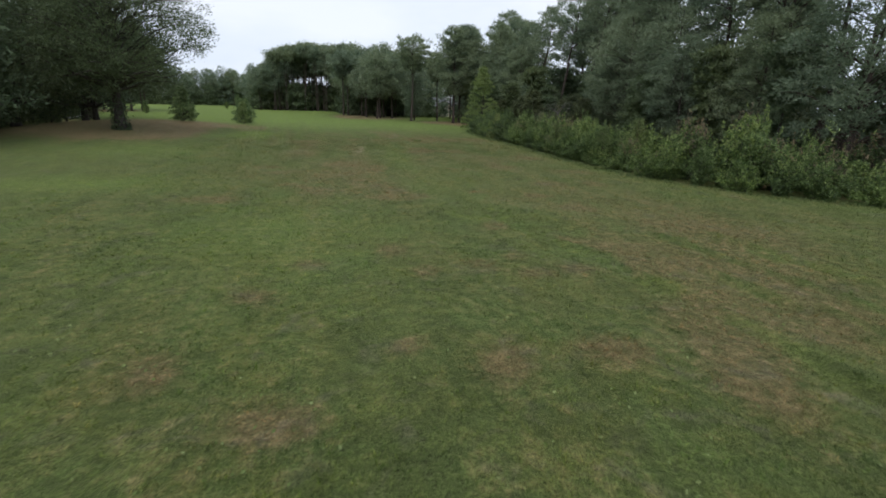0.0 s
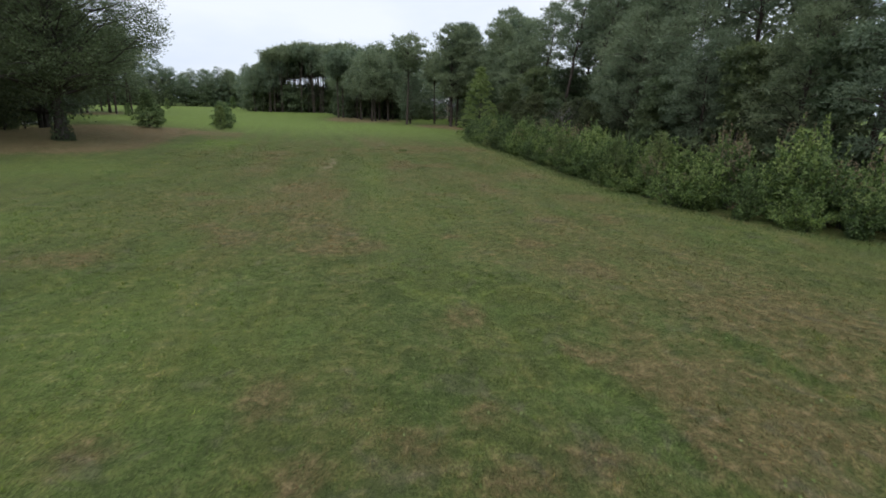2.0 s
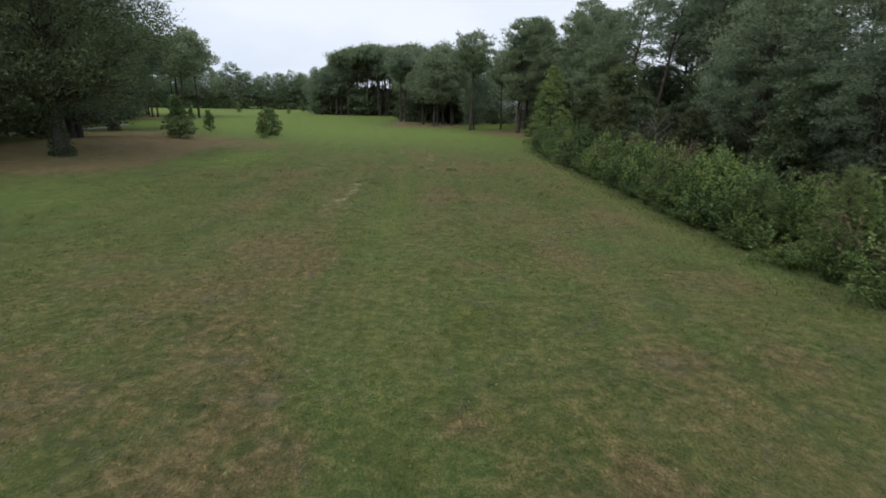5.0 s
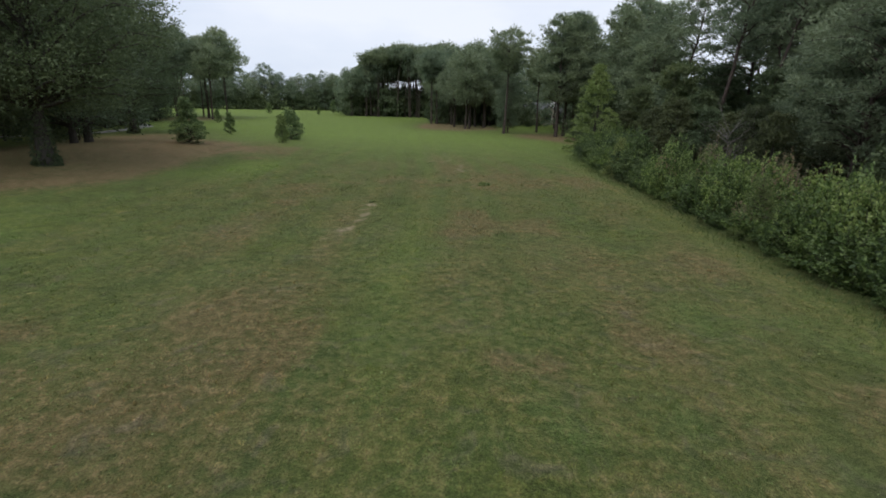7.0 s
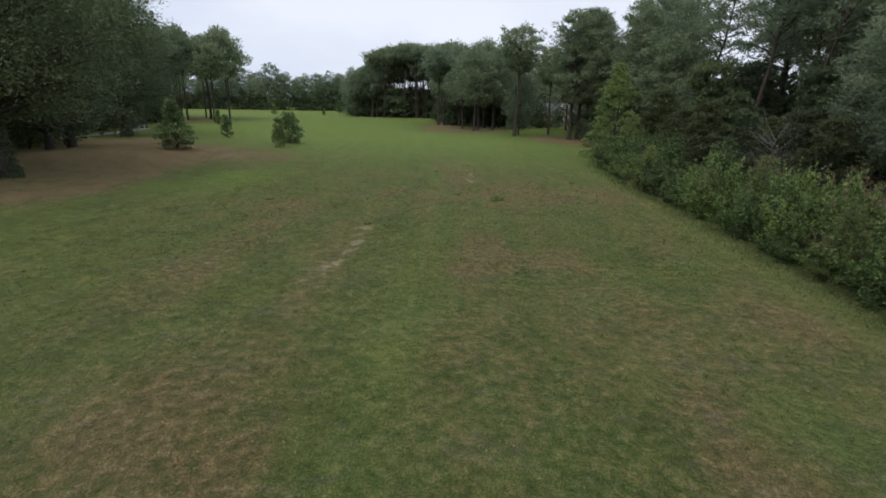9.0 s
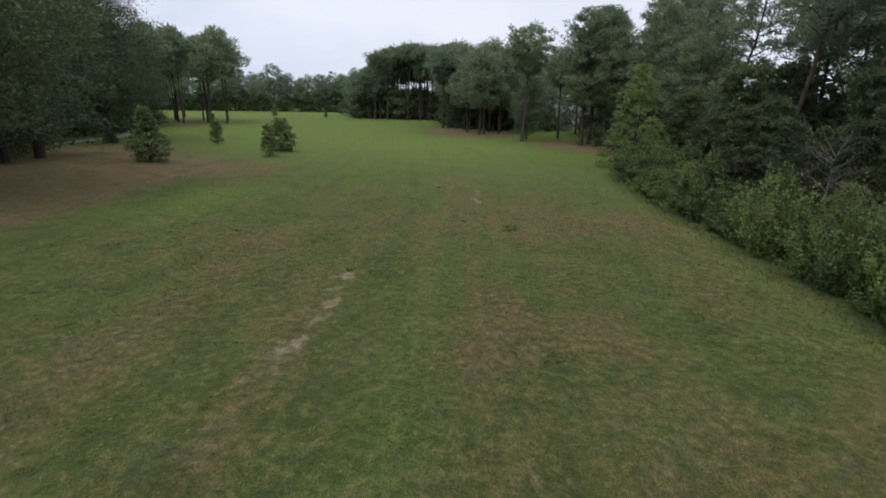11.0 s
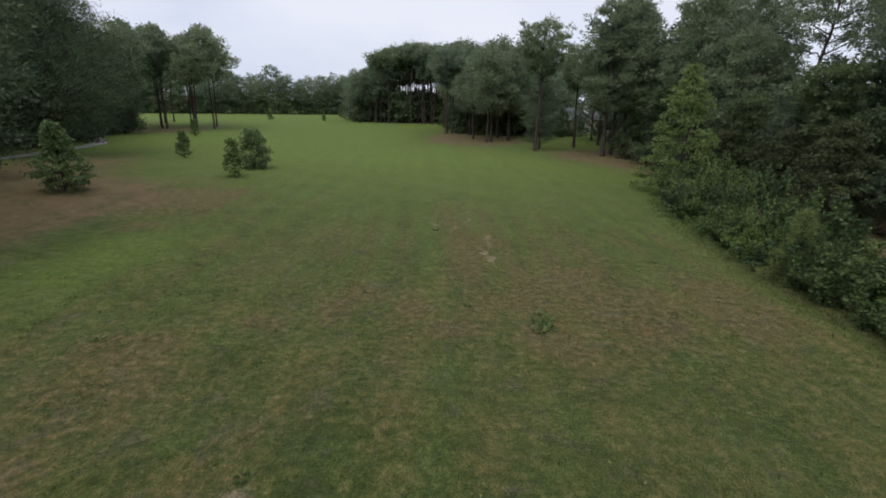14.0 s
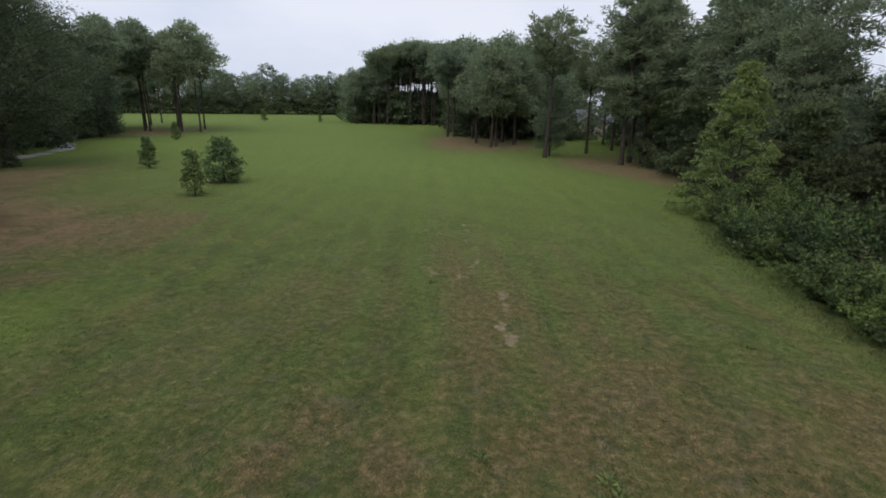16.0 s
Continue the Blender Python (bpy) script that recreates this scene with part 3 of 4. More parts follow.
# worn wheel tracks with bare soil
TRACKS = [([(4.7, 57.2), (4.8, 55.6), (4.75, 54.4), (4.9, 53.2)], 0.24, 1.12), ([(3.0, 68.0), (3.2, 66.0), (3.6, 62.9), (3.9, 60.1), (3.4, 58.4)], 0.28, 0.96), ([(1.4, 65.0), (2.1, 59.5), (2.5, 56.8)], 0.26, 0.78),
          ([(0.3, 34.6), (0.5, 36.5), (0.7, 38.6), (0.6, 41.0)], 0.38, 1.0), ([(0.2, 35.2), (0.5, 35.9)], 0.55, 0.8), ([(-3.3, 34.0), (-3.3, 36.0), (-3.6, 38.2)], 0.45, 0.66),
          ([(9.0, 7.2), (8.9, 8.3)], 0.35, 0.66)]
# raised ridges of taller grass beside old ruts
RIDGES = [([(6.9, 3.0), (6.4, 7.5), (5.9, 10.1), (5.2, 12.8), (4.6, 16.0)], 0.20, 0.5), ([(8.4, 4.5), (8.1, 7.8), (7.9, 9.5)], 0.15, 0.45), ([(8.9, 5.0), (8.75, 7.0)], 0.12, 0.4),
          ([(9.5, 8.2), (9.2, 10.0), (8.8, 12.2)], 0.12, 0.45), ([(11.7, 6.0), (11.1, 9.2), (10.4, 12.6)], 0.13, 0.5), ([(10.1, 5.0), (9.6, 8.4)], 0.12, 0.45), ([(10.6, 9.8), (10.0, 12.5)], 0.12, 0.4)]


def rise(x, y):
    """Height of the ground: nearly flat, a low bank under the trees, slight swells."""
    x, y = np.asarray(x, dtype=float), np.asarray(y, dtype=float)
    bank = 1.1 * np.exp(-(((x + 22) / 9.0) ** 2 + ((y - 55) / 16.0) ** 2))
    swell = 0.05 * np.sin(x * 0.33 + 1.1) * np.sin(y * 0.21 + 0.4) + 0.03 * np.sin(x * 0.9 + y * 0.5) * np.sin(y * 0.7 - x * 0.2)
    rut = np.zeros_like(x)
    near = (x > 3) & (x < 14) & (y > 2) & (y < 18)
    if np.any(near):
        for points, half, k in RIDGES:
            xs, ys = (x[near], y[near]) if x.ndim else (x, y)
            dip = (0.09 + 0.06 * np.sin(ys * 2.3 + xs) * np.sin(ys * 0.9)) * strip(xs + 0.16 + 0.06 * np.sin(ys * 1.7), ys, points, half * 0.9) - 0.05 * strip(xs - 0.08, ys, points, half)
            if x.ndim:
                rut[near] -= dip
            else:
                rut = rut - dip
    return bank + swell + rut


def shares(x, y):
    """The shares of dry grass, needle litter, bare soil and rank grass."""
    dry = 0.26 + 0.36 * np.clip((74 - y) / 22, 0, 1) * np.clip((x + 15) / 8, 0.35, 1) * np.clip(0.72 + (y - 8) / 60, 0.72, 1)
    for cx, cy, rx, ry, k in DRY_WIDE:
        dry = dry + k * spot(x, y, cx, cy, rx, ry)
    for i, (cx, cy, r) in enumerate(DRY_NEAR + DRY_MID + DRY_FAR):
        dry = dry + (0.95 if cy < 15 else 0.76 if r < 1 else 0.45) * spot(x, y, cx, cy, r * 1.35, r * 0.95, i * 0.9)
    straw = spot(x, y, -24, 54, 8.5, 14) * 1.6 + 1.3 * spot(x, y, -17.5, 46, 4.5, 6.5) + 0.62 * spot(x, y, -15, 60, 4.5, 6) + spot(x, y, -33, 75, 9, 14) + 1.9 * spot(x, y, 4, 129, 8.5, 19) + 1.6 * spot(x, y, 4.5, 117, 6.0, 5.0) + 1.9 * spot(x, y, 21.0, 97, 7.5, 9) + 1.3 * spot(x, y, 25, 86, 6, 9) + spot(x, y, -58, 136, 9, 14) + 0.9 * spot(x, y, -53, 124, 6, 9)
    straw = straw + np.clip((x - np.interp(y, EDGE_Y, EDGE_X) - 1.5 + 0.8 * np.sin(y * 0.9) * np.sin(x * 0.7)) / 2.0, 0, 1) * np.clip((y - 7.5 + np.sin(x * 0.8)) / 4, 0, 1) * (y < 72) * (x < 80)
    for cx, cy, r, k in ((-18.3, 60.1, 1.6, 0.9), (-15.3, 77.0, 1.5, 0.5), (-14.7, 70.9, 1.0, 0.5)):
        straw = straw + k * spot(x, y, cx, cy, r, r)
    bare = 0.0 * x
    for points, half, k in TRACKS:
        broken = 0.66 + 0.20 * np.sin(y * 2.3 + x * 2.0) + 0.16 * np.sin(y * 5.3 - x * 4.0 + 1.0)
        bare = np.maximum(bare, k * broken * strip(x + 0.10 * np.sin(y * 1.3) + 0.07 * np.sin(y * 3.7), y, points, half * (1.25 + 0.4 * np.sin(y * 1.9 + x))))
    lush = 0.82 * np.clip((y - 55) / 32, 0, 1)
    for cx, cy, rx, ry, k in LUSH:
        lush = np.maximum(lush, k * spot(x, y, cx, cy, rx, ry))
    # mowing lanes, alternately greener and drier, that run with the wheel tracks
    u = x + 0.125 * (y - 55) + 0.10 * np.sin(y * 0.31)
    lane = np.sin(u * 3.3 + 1.2 * np.sin(u * 0.9 + 0.5)) * np.clip((y - 40) / 10, 0, 1) * np.clip((150 - y) / 40, 0, 1)
    lane = lane * (0.7 + 0.5 * np.sin(y * 0.17 + x * 0.4) * np.sin(y * 0.09 - x * 0.23))
    lush = np.clip(lush + 0.12 * lane, 0, 1)
    dry = dry - 0.13 * lane
    for points, half, k in RIDGES:
        dry = dry - 0.4 * strip(x, y, points, half * 1.3)
        lush = np.maximum(lush, 0.16 * k * strip(x, y, points, half))
    lush = np.maximum(lush, 0.12 * np.exp(-((x - np.interp(y, EDGE_Y, EDGE_X) + 0.4) / 0.8) ** 2) * (y < 72))
    lush = lush * (1 - np.clip(straw, 0, 1)) * (1 - np.clip(bare * 1.2, 0, 1)) * (1 - 0.85 * np.clip((dry - 0.72) / 0.3, 0, 1))
    return {"dry": np.minimum(dry, 1.08), "straw": np.clip(straw, 0, 1), "bare": np.clip(bare, 0, 1), "lush": np.clip(lush, 0, 1)}


def set_shares(me, x, y):
    for key, value in shares(x, y).items():
        me.attributes.new(key, "FLOAT", "POINT").data.foreach_set("value", np.asarray(value, dtype=np.float32))


def steps(lo, hi, fine, far_lo, far_hi, growth=1.16):
    mid = list(np.arange(lo, hi + fine / 2, fine))
    s, v = fine, mid[-1]
    while v < far_hi:
        s *= growth
        v += s
        mid.append(v)
    s, v = fine, mid[0]
    while v > far_lo:
        s *= growth
        v -= s
        mid.insert(0, v)
    return np.array(mid)


def build_ground():
    xs = np.unique(np.round(np.concatenate([steps(-18, 18, 0.4, -3000, 3000), np.arange(-6.0, 13.2, 0.2)]), 3))
    ys = np.unique(np.round(np.concatenate([steps(0, 80, 0.5, -3000, 4000), np.arange(3.0, 56.0, 0.25)]), 3))
    gx, gy = np.meshgrid(xs, ys)
    x, y = gx.ravel(), gy.ravel()
    v = np.stack([x, y, rise(x, y)], 1)
    nx, ny = len(xs), len(ys)
    i, j = np.meshgrid(np.arange(ny - 1), np.arange(nx - 1), indexing="ij")
    f = np.stack([i * nx + j, i * nx + j + 1, (i + 1) * nx + j + 1, (i + 1) * nx + j], -1).ravel()
    me = mesh_from("ground", v, f, 4, TURF, True)
    set_shares(me, x, y)
    tagged(new("ground", me), "mown meadow of green grass with dry brown patches", "ground", kind="structure")


def build_clover():
    """Small broad leaves of clover and plantain flat in the turf."""
    rng = np.random.default_rng(6)
    n = 30000
    y = 2.5 + 62 * rng.random(n) ** 1.1
    x = rng.uniform(-12, 20, n)
    heart = np.sin(x * 1.3 + 0.6 * np.sin(y * 0.8)) * np.sin(y * 0.9 + 1.0) + 0.5 * np.sin(x * 3.1 - y * 2.3)
    keep = (shares(x, y)["bare"] < 0.4) & (heart + rng.normal(0, 0.5, n) > 0.1) & (rng.random(n) < np.clip((64 - y) / 20, 0, 1) * np.clip((x + 12) / 6, 0, 1)) & (x < np.interp(y, EDGE_Y, EDGE_X))
    x, y = x[keep], y[keep]
    n = len(x)
    c = np.stack([x, y, rise(x, y) + rng.uniform(0.01, 0.05, n)], 1)
    a = rng.uniform(0, 6.28, n)
    v, f = leaf_cards(rng, c, np.stack([np.cos(a), np.sin(a), rng.uniform(-0.1, 0.7, n)], 1), 0.048, 0.038, 0.1)
    tagged(new("clover", mesh_from("clover", v, f, 4, CLOVER)), "small clover and plantain leaves in the turf", "clover", kind="stuff")


def build_grass():
    rng = np.random.default_rng(5)
    n = 470000
    y = 2.5 + 68 * rng.random(n) ** 1.35
    x = rng.uniform(-15, 21, n)
    fade = np.clip((70 - y) / 28, 0, 1) * np.clip((x + 15) / 8, 0, 1) * (x < np.interp(y, EDGE_Y, EDGE_X) + 0.8)
    keep = (shares(x, y)["bare"] < 0.5) & (rng.random(n) < fade)
    x, y = x[keep], y[keep]
    n = len(x)
    root = np.stack([x, y, rise(x, y) - 0.005], 1)
    a = rng.uniform(0, 6.28, n)
    lean = rng.uniform(0.5, 1.35, n)
    ln = rng.uniform(0.05, 0.12, n) * (0.85 + 0.35 * np.sin(x * 1.7 + 1.3 * np.sin(y * 0.9)) * np.sin(y * 1.4 + x * 0.6))
    way = np.stack([np.cos(a) * np.sin(lean), np.sin(a) * np.sin(lean), np.cos(lean)], 1)
    side = np.stack([-np.sin(a), np.cos(a), 0 * a], 1) * rng.uniform(0.003, 0.007, n)[:, None] * np.where(y > 36, 1.5, 1.0)[:, None]
    v = np.stack([root - side, root + side, root + way * ln[:, None]], 1).reshape(-1, 3)
    me = mesh_from("grass", v, np.arange(n * 3), 3, BLADE)
    set_shares(me, np.repeat(x, 3), np.repeat(y, 3))
    tagged(new("grass", me), "short green and straw-coloured grass blades", "grass", kind="stuff")


def build_tufts():
    """Taller tussocks of grass that stand out of the mown turf."""
    rng = np.random.default_rng(8)
    n, blades = 13000, 12
    y = 3.0 + 50 * rng.random(n) ** 1.05
    x = rng.uniform(-11, 16, n)
    patchy = np.sin(x * 0.9 + 1.7 * np.sin(y * 0.45)) * np.sin(y * 0.7 + 0.8 * np.sin(x * 0.6)) + 0.5 * np.sin(x * 2.7 + y * 1.9)
    keep = (shares(x, y)["bare"] < 0.3) & (patchy + rng.normal(0, 0.6, n) > -0.15) & (x < np.interp(y, EDGE_Y, EDGE_X))
    x, y = x[keep], y[keep]
    big = rng.uniform(0.55, 1.25, len(x)) * (1.0 + 0.25 * np.sin(x * 1.1) * np.sin(y * 0.8))
    x, y, big = np.repeat(x, blades), np.repeat(y, blades), np.repeat(big, blades)
    n = len(x)
    a = rng.uniform(0, 6.28, n)
    off = rng.uniform(0, 0.075, n) * big
    rx, ry = x + np.cos(a) * off, y + np.sin(a) * off
    lean = np.clip(0.45 + off * 11 + rng.normal(0, 0.25, n), 0.1, 1.35)
    ln = rng.uniform(0.05, 0.11, n) * big
    root = np.stack([rx, ry, rise(rx, ry) - 0.005], 1)
    way = np.stack([np.cos(a) * np.sin(lean), np.sin(a) * np.sin(lean), np.cos(lean)], 1)
    b = a + rng.normal(0, 0.6, n)
    side = np.stack([-np.sin(b), np.cos(b), 0 * b], 1) * rng.uniform(0.004, 0.008, n)[:, None]
    v = np.stack([root - side, root + side, root + way * ln[:, None]], 1).reshape(-1, 3)
    me = mesh_from("grass_tussocks", v, np.arange(n * 3), 3, TUSSOCK)
    set_shares(me, np.repeat(rx, 3), np.repeat(ry, 3))
    tagged(new("grass_tussocks", me), "taller green tussocks standing out of the mown grass", "grass", kind="stuff")


build_ground()
build_grass()
build_tufts()
build_clover()


# ------------------------------------------------------------ planting
rng = np.random.default_rng(21)


def put(source, x, y, turn=None, size=1.0, tall=None, label="", tilt=0.0):
    """A copy of a plant on the ground at x, y; a tilt leans it along its own x."""
    t = rng.uniform(0, 360) if turn is None else turn
    ob = copy_thing(source, pose(x, y, float(rise(x, y)), 0, tilt, t))
    ob.scale = (size, size, tall if tall else size)
    if label:
        tagged(ob, label)
    return ob


def first(source, x, y, turn=0.0, size=1.0):
    source.matrix_basis = pose(x, y, float(rise(x, y)), 0, 0, turn)
    source.scale = (size, size, size)
    return source


def edge_x(y):
    return float(np.interp(y, EDGE_Y, EDGE_X))


def pick(*kinds):
    return kinds[int(rng.integers(len(kinds)))]


# --- pines
pine_flat = first(make_bough_tree(1, 16.6, 0.23, 0.60, 4.2, 38, 8, 46, 0.36, "tall pine with a flat spreading top, bare trunk below", "flat", tuft=0.75, slim=0.46, flat=0.6, stubs=14, climb=0.5, twigs=True), 12.1, 102.5)
pine_wide = first(make_bough_tree(2, 18.5, 0.26, 0.30, 4.5, 60, 9, 38, 0.38, "tall broad-crowned pine with dark green needles", tuft=0.85, slim=0.44, flat=0.6, stubs=12), 21.5, 100.0)
pine_low = first(make_bough_tree(3, 14.0, 0.20, 0.14, 4.3, 62, 9, 38, 0.34, "dense pine with needled limbs low on its trunk", tuft=0.78, slim=0.40, flat=0.6), 27.5, 84.0)
pine_near = first(make_bough_tree(24, 13.5, 0.20, 0.20, 4.6, 66, 12, 48, 0.24, "dense pine with layered boughs of fine dark needles", tuft=0.66, slim=0.36, flat=0.55, sag=0.12, loose=0.07, twigs=True, stubs=10), 26.0, 22.0)
pine_broad = first(make_bough_tree(4, 18.5, 0.17, 0.54, 5.0, 32, 8, 24, 0.48, "pine with a broad rounded crown on a tall bare trunk", tuft=1.0, slim=0.56, flat=0.6, stubs=10), -55.5, 137.4)
pine_open = first(make_bough_tree(5, 19.0, 0.22, 0.50, 4.4, 36, 9, 44, 0.30, "tall open pine with bare crooked limbs showing", tuft=0.62, slim=0.38, flat=0.6, skew=0.8, lean=0.06, stubs=14, twigs=True), 30.0, 92.0)
pine_high = first(make_bough_tree(9, 20.5, 0.22, 0.52, 4.2, 40, 9, 44, 0.30, "tall thin pine, its crown high above bare crooked branches", tuft=0.62, slim=0.38, flat=0.6, skew=0.7, lean=0.07, climb=0.35, stubs=18, twigs=True), 44.0, 88.0)
pine_mid = first(make_bough_tree(28, 17.5, 0.22, 0.34, 4.9, 42, 8, 23, 0.48, "broad pine with a rounded green crown over a bare trunk", tuft=1.0, slim=0.56, flat=0.6, stubs=8), 8.0, 127.0)
far_tall = first(make_bough_tree(6, 21.0, 0.20, 0.80, 4.4, 26, 7, 22, 0.52, "far pine with a tall bare trunk and rounded crown", tuft=1.0, slim=0.66, stubs=5, sides=3), -12.0, 186.0)
far_pole = first(make_bough_tree(26, 20.0, 0.15, 0.58, 2.2, 18, 4, 11, 0.5, "far slender pine with a long bare trunk and small crown", tuft=0.8, slim=0.60, stubs=20, sides=3), -16.0, 192.0)
far_full = first(make_bough_tree(7, 18.0, 0.24, 0.08, 4.9, 36, 5, 22, 0.56, "far full-crowned pine, dark green", tuft=1.25, slim=0.68, flat=0.65, stubs=2, sides=3), -60.0, 262.0)
far_mid = first(make_bough_tree(8, 17.5, 0.22, 0.40, 5.0, 28, 6, 22, 0.56, "far pine with a rounded dark green crown", tuft=1.2, slim=0.68, flat=0.65, stubs=4, sides=3), -56.0, 262.0)

# --- broadleaved trees
oak = first(make_bough_tree(11, 15.5, 0.38, 0.26, 7.4, 150, 14, 62, 0.16, "spreading oak with dark green leaves on a litter-strewn bank", "oak", slim=0.55, tuft=0.85, flat=0.75, climb=0.6, sag=0.08, loose=0.15, bare=0.20, outer=0.65, stubs=5, main=8, material=OAK, bark=OAKBARK, name="oak_tree", group="trees of the bank"), -19.0, 46.0)
oak_tall = first(make_bough_tree(15, 17.0, 0.34, 0.10, 6.8, 80, 10, 25, 0.33, "tall dense oak with dark green leaves", "oak", slim=0.62, tuft=1.05, flat=0.62, climb=0.5, sag=0.12, loose=0.10, bare=0.10, stubs=4, main=4, material=OAK, bark=OAKBARK, name="oak_tree", group="trees of the bank"), -47.0, 72.0)
oak_low = first(make_bough_tree(19, 18.0, 0.30, 0.02, 6.4, 90, 10, 23, 0.33, "tall dense oak with dark leaves hanging to the ground", "dome", slim=0.62, tuft=1.05, flat=0.62, climb=0.4, sag=0.16, loose=0.10, stubs=2, main=3, material=OAK, bark=OAKBARK, name="oak_tree", group="trees of the bank"), -47.5, 91.0)
under_a = first(make_broadleaf(12, 9.0, 0.12, 0.03, 3.1, 90, 52, 0.29, UNDER, OAKBARK, "understorey_tree", "leafy understorey tree, dark green down to the ground", "understorey", "column", small=True), 24.5, 66.0)
under_b = first(make_broadleaf(13, 6.5, 0.10, 0.03, 2.9, 90, 78, 0.205, UNDER, OAKBARK, "understorey_tree", "rounded leafy understorey tree, dark green", "understorey", "egg", small=True), 25.0, 40.0)
under_c = first(make_broadleaf(16, 5.5, 0.09, 0.03, 2.5, 80, 90, 0.165, OLIVE, OAKBARK, "understorey_tree", "low olive-green understorey tree", "understorey", "egg", small=True), 23.0, 62.0)
under_far = first(make_broadleaf(17, 8.0, 0.12, 0.0, 4.0, 50, 18, 0.70, UNDER, OAKBARK, "understorey_tree", "far dark green undergrowth tree", "understorey", "egg", thin=True, small=True), -14.0, 190.0)
gum = first(make_broadleaf(14, 8.8, 0.11, 0.03, 3.0, 150, 70, 0.20, GUM, OAKBARK, "sweetgum_tree", "young cone-shaped tree with fresh green leaves at the wood's edge", "", "cone"), 18.5, 70.8)

# ivy on the old oak's trunk
ivy_rng = np.random.default_rng(91)
a, z = ivy_rng.uniform(0, 6.28, 900), 3.6 * ivy_rng.random(900) ** 2.2
r = 0.44 - 0.055 * z + ivy_rng.uniform(0, 0.22, 900) * (1 - z / 4.2) + 0.04 * np.sin(a * 3 + z * 2)
v, f = leaf_cards(ivy_rng, np.stack([np.cos(a) * r, np.sin(a) * r, z], 1), np.stack([np.cos(a), np.sin(a), -0.6 + 0 * a], 1) + ivy_rng.normal(0, 0.4, (900, 3)), 0.16, 0.14)
tagged(part_mesh("ivy", mesh_from("oak_ivy", v, f, 4, UNDER), oak, "green ivy clothing the lower trunk"), kind="stuff")

# --- the thicket along the meadow
T = "in the thicket along the meadow"
shrubs = [
    first(make_shrub(31, 2.5, 1.5, 20, 2700, 0.145, SHRUB, "shrub", "leafy green shrub " + T, "thicket", shoots=46, young=LIT_TIPS), 16.0, 30.0),
    first(make_shrub(32, 2.1, 1.7, 22, 2600, 0.13, SHRUB, "shrub", "low wide green shrub " + T, "thicket", 0.8, 34, LIT_TIPS), 16.0, 35.0),
    first(make_shrub(33, 2.8, 1.2, 15, 2600, 0.145, SHRUB, "shrub", "upright green shrub with leafy shoots " + T, "thicket", 0.3, 50, LIT_TIPS), 15.9, 32.4),
    first(make_shrub(34, 2.9, 1.2, 16, 2500, 0.13, SHRUB, "shrub", "green shrub with bronze young leaves " + T, "thicket", 0.4, 44), 18.6, 24.6),
]
dark_shrubs = [
    first(make_shrub(36, 2.4, 1.6, 18, 2200, 0.18, DARKLEAF, "shrub", "dark green broad-leaved shrub " + T, "thicket", 0.6, 20, SHRUB), 17.2, 60.0),
    first(make_shrub(37, 2.8, 1.3, 14, 2300, 0.19, DARKLEAF, "shrub", "upright dark green shrub " + T, "thicket", 0.35, 26, SHRUB), 17.6, 56.0),
]
young_pine = first(make_bough_tree(35, 3.0, 0.05, 0.04, 1.15, 46, 8, 26, 0.20, "feathery young pine " + T, "cone", slim=0.12, tuft=0.20, flat=0.8, climb=0.5, stubs=0, sides=3, name="young_pine", group="thicket", material=FEATHER), 16.8, 27.2)
for kind, x, y, s, tall in ((0, 20.6, 22.6, 1.15, 1.45), (3, 21.3, 23.6, 1.05, 1.25), (3, 18.7, 24.9, 0.8, 1.12), (0, 18.3, 24.3, 0.8, 1.15), (0, 20.4, 19.6, 0.85, 0.9), (1, 22.6, 21.0, 0.9, 1.2), (0, 16.4, 33.4, 0.95, 1.22), (2, 16.6, 38.0, 0.9, 1.1), (0, 16.8, 47.2, 1.0, 1.2), (3, 17.0, 42.4, 0.9, 1.08)):
    put(shrubs[kind], x, y, size=s, tall=tall)
put(shrubs[3], 25.0, 20.5, size=0.95)
put(young_pine, 15.4, 52.0, size=0.9)
put(shrubs[3], 17.5, 23.3, size=0.9, tall=1.08)
put(shrubs[2], 18.3, 21.0, size=1.15, tall=1.12)
put(shrubs[0], 18.9, 20.3, size=1.0, tall=1.1)
put(shrubs[0], 16.0, 32.5, size=0.95, tall=1.05)
put(shrubs[2], 16.0, 40.0, size=0.9, tall=0.95)
put(shrubs[0], 16.0, 44.5, size=1.0, tall=1.08)
put(young_pine, 15.6, 36.5, size=0.8)
put(young_pine, 17.4, 44.0)
put(young_pine, 15.9, 29.6, size=0.82)
y = 10.0
while y < 70:
    slope = (edge_x(y + 0.5) - edge_x(y - 0.5))
    for row, off in enumerate((1.15, 2.7, 4.3, 6.0)):
        if row == 3 and y > 46 or rng.random() < (0.0, 0.08, 0.2, 0.35)[row]:
            continue
        kind = int(rng.choice(4, p=(0.32, 0.24, 0.26, 0.18)))
        off = off * math.hypot(1.0, slope) if row == 0 else off * math.hypot(1.0, slope) + rng.uniform(-0.35, 0.35)
        put(dark_shrubs[kind % 2] if y > 46 and rng.random() < 0.7 else shrubs[kind], edge_x(y) + off, y + rng.uniform(-0.5, 0.5), size=rng.uniform(0.72, 1.12) * (0.80, 1.0, 1.08, 1.05)[row], tall=(rng.uniform(0.55, 0.8) if rng.random() < 0.5 else rng.uniform(0.95, 1.35)) * (0.76, 0.96, 1.0, 0.85)[row] * ((0.82, 0.66, 0.62, 0.6)[row] if y < 27 else 0.82 if y < 34 else 0.9))
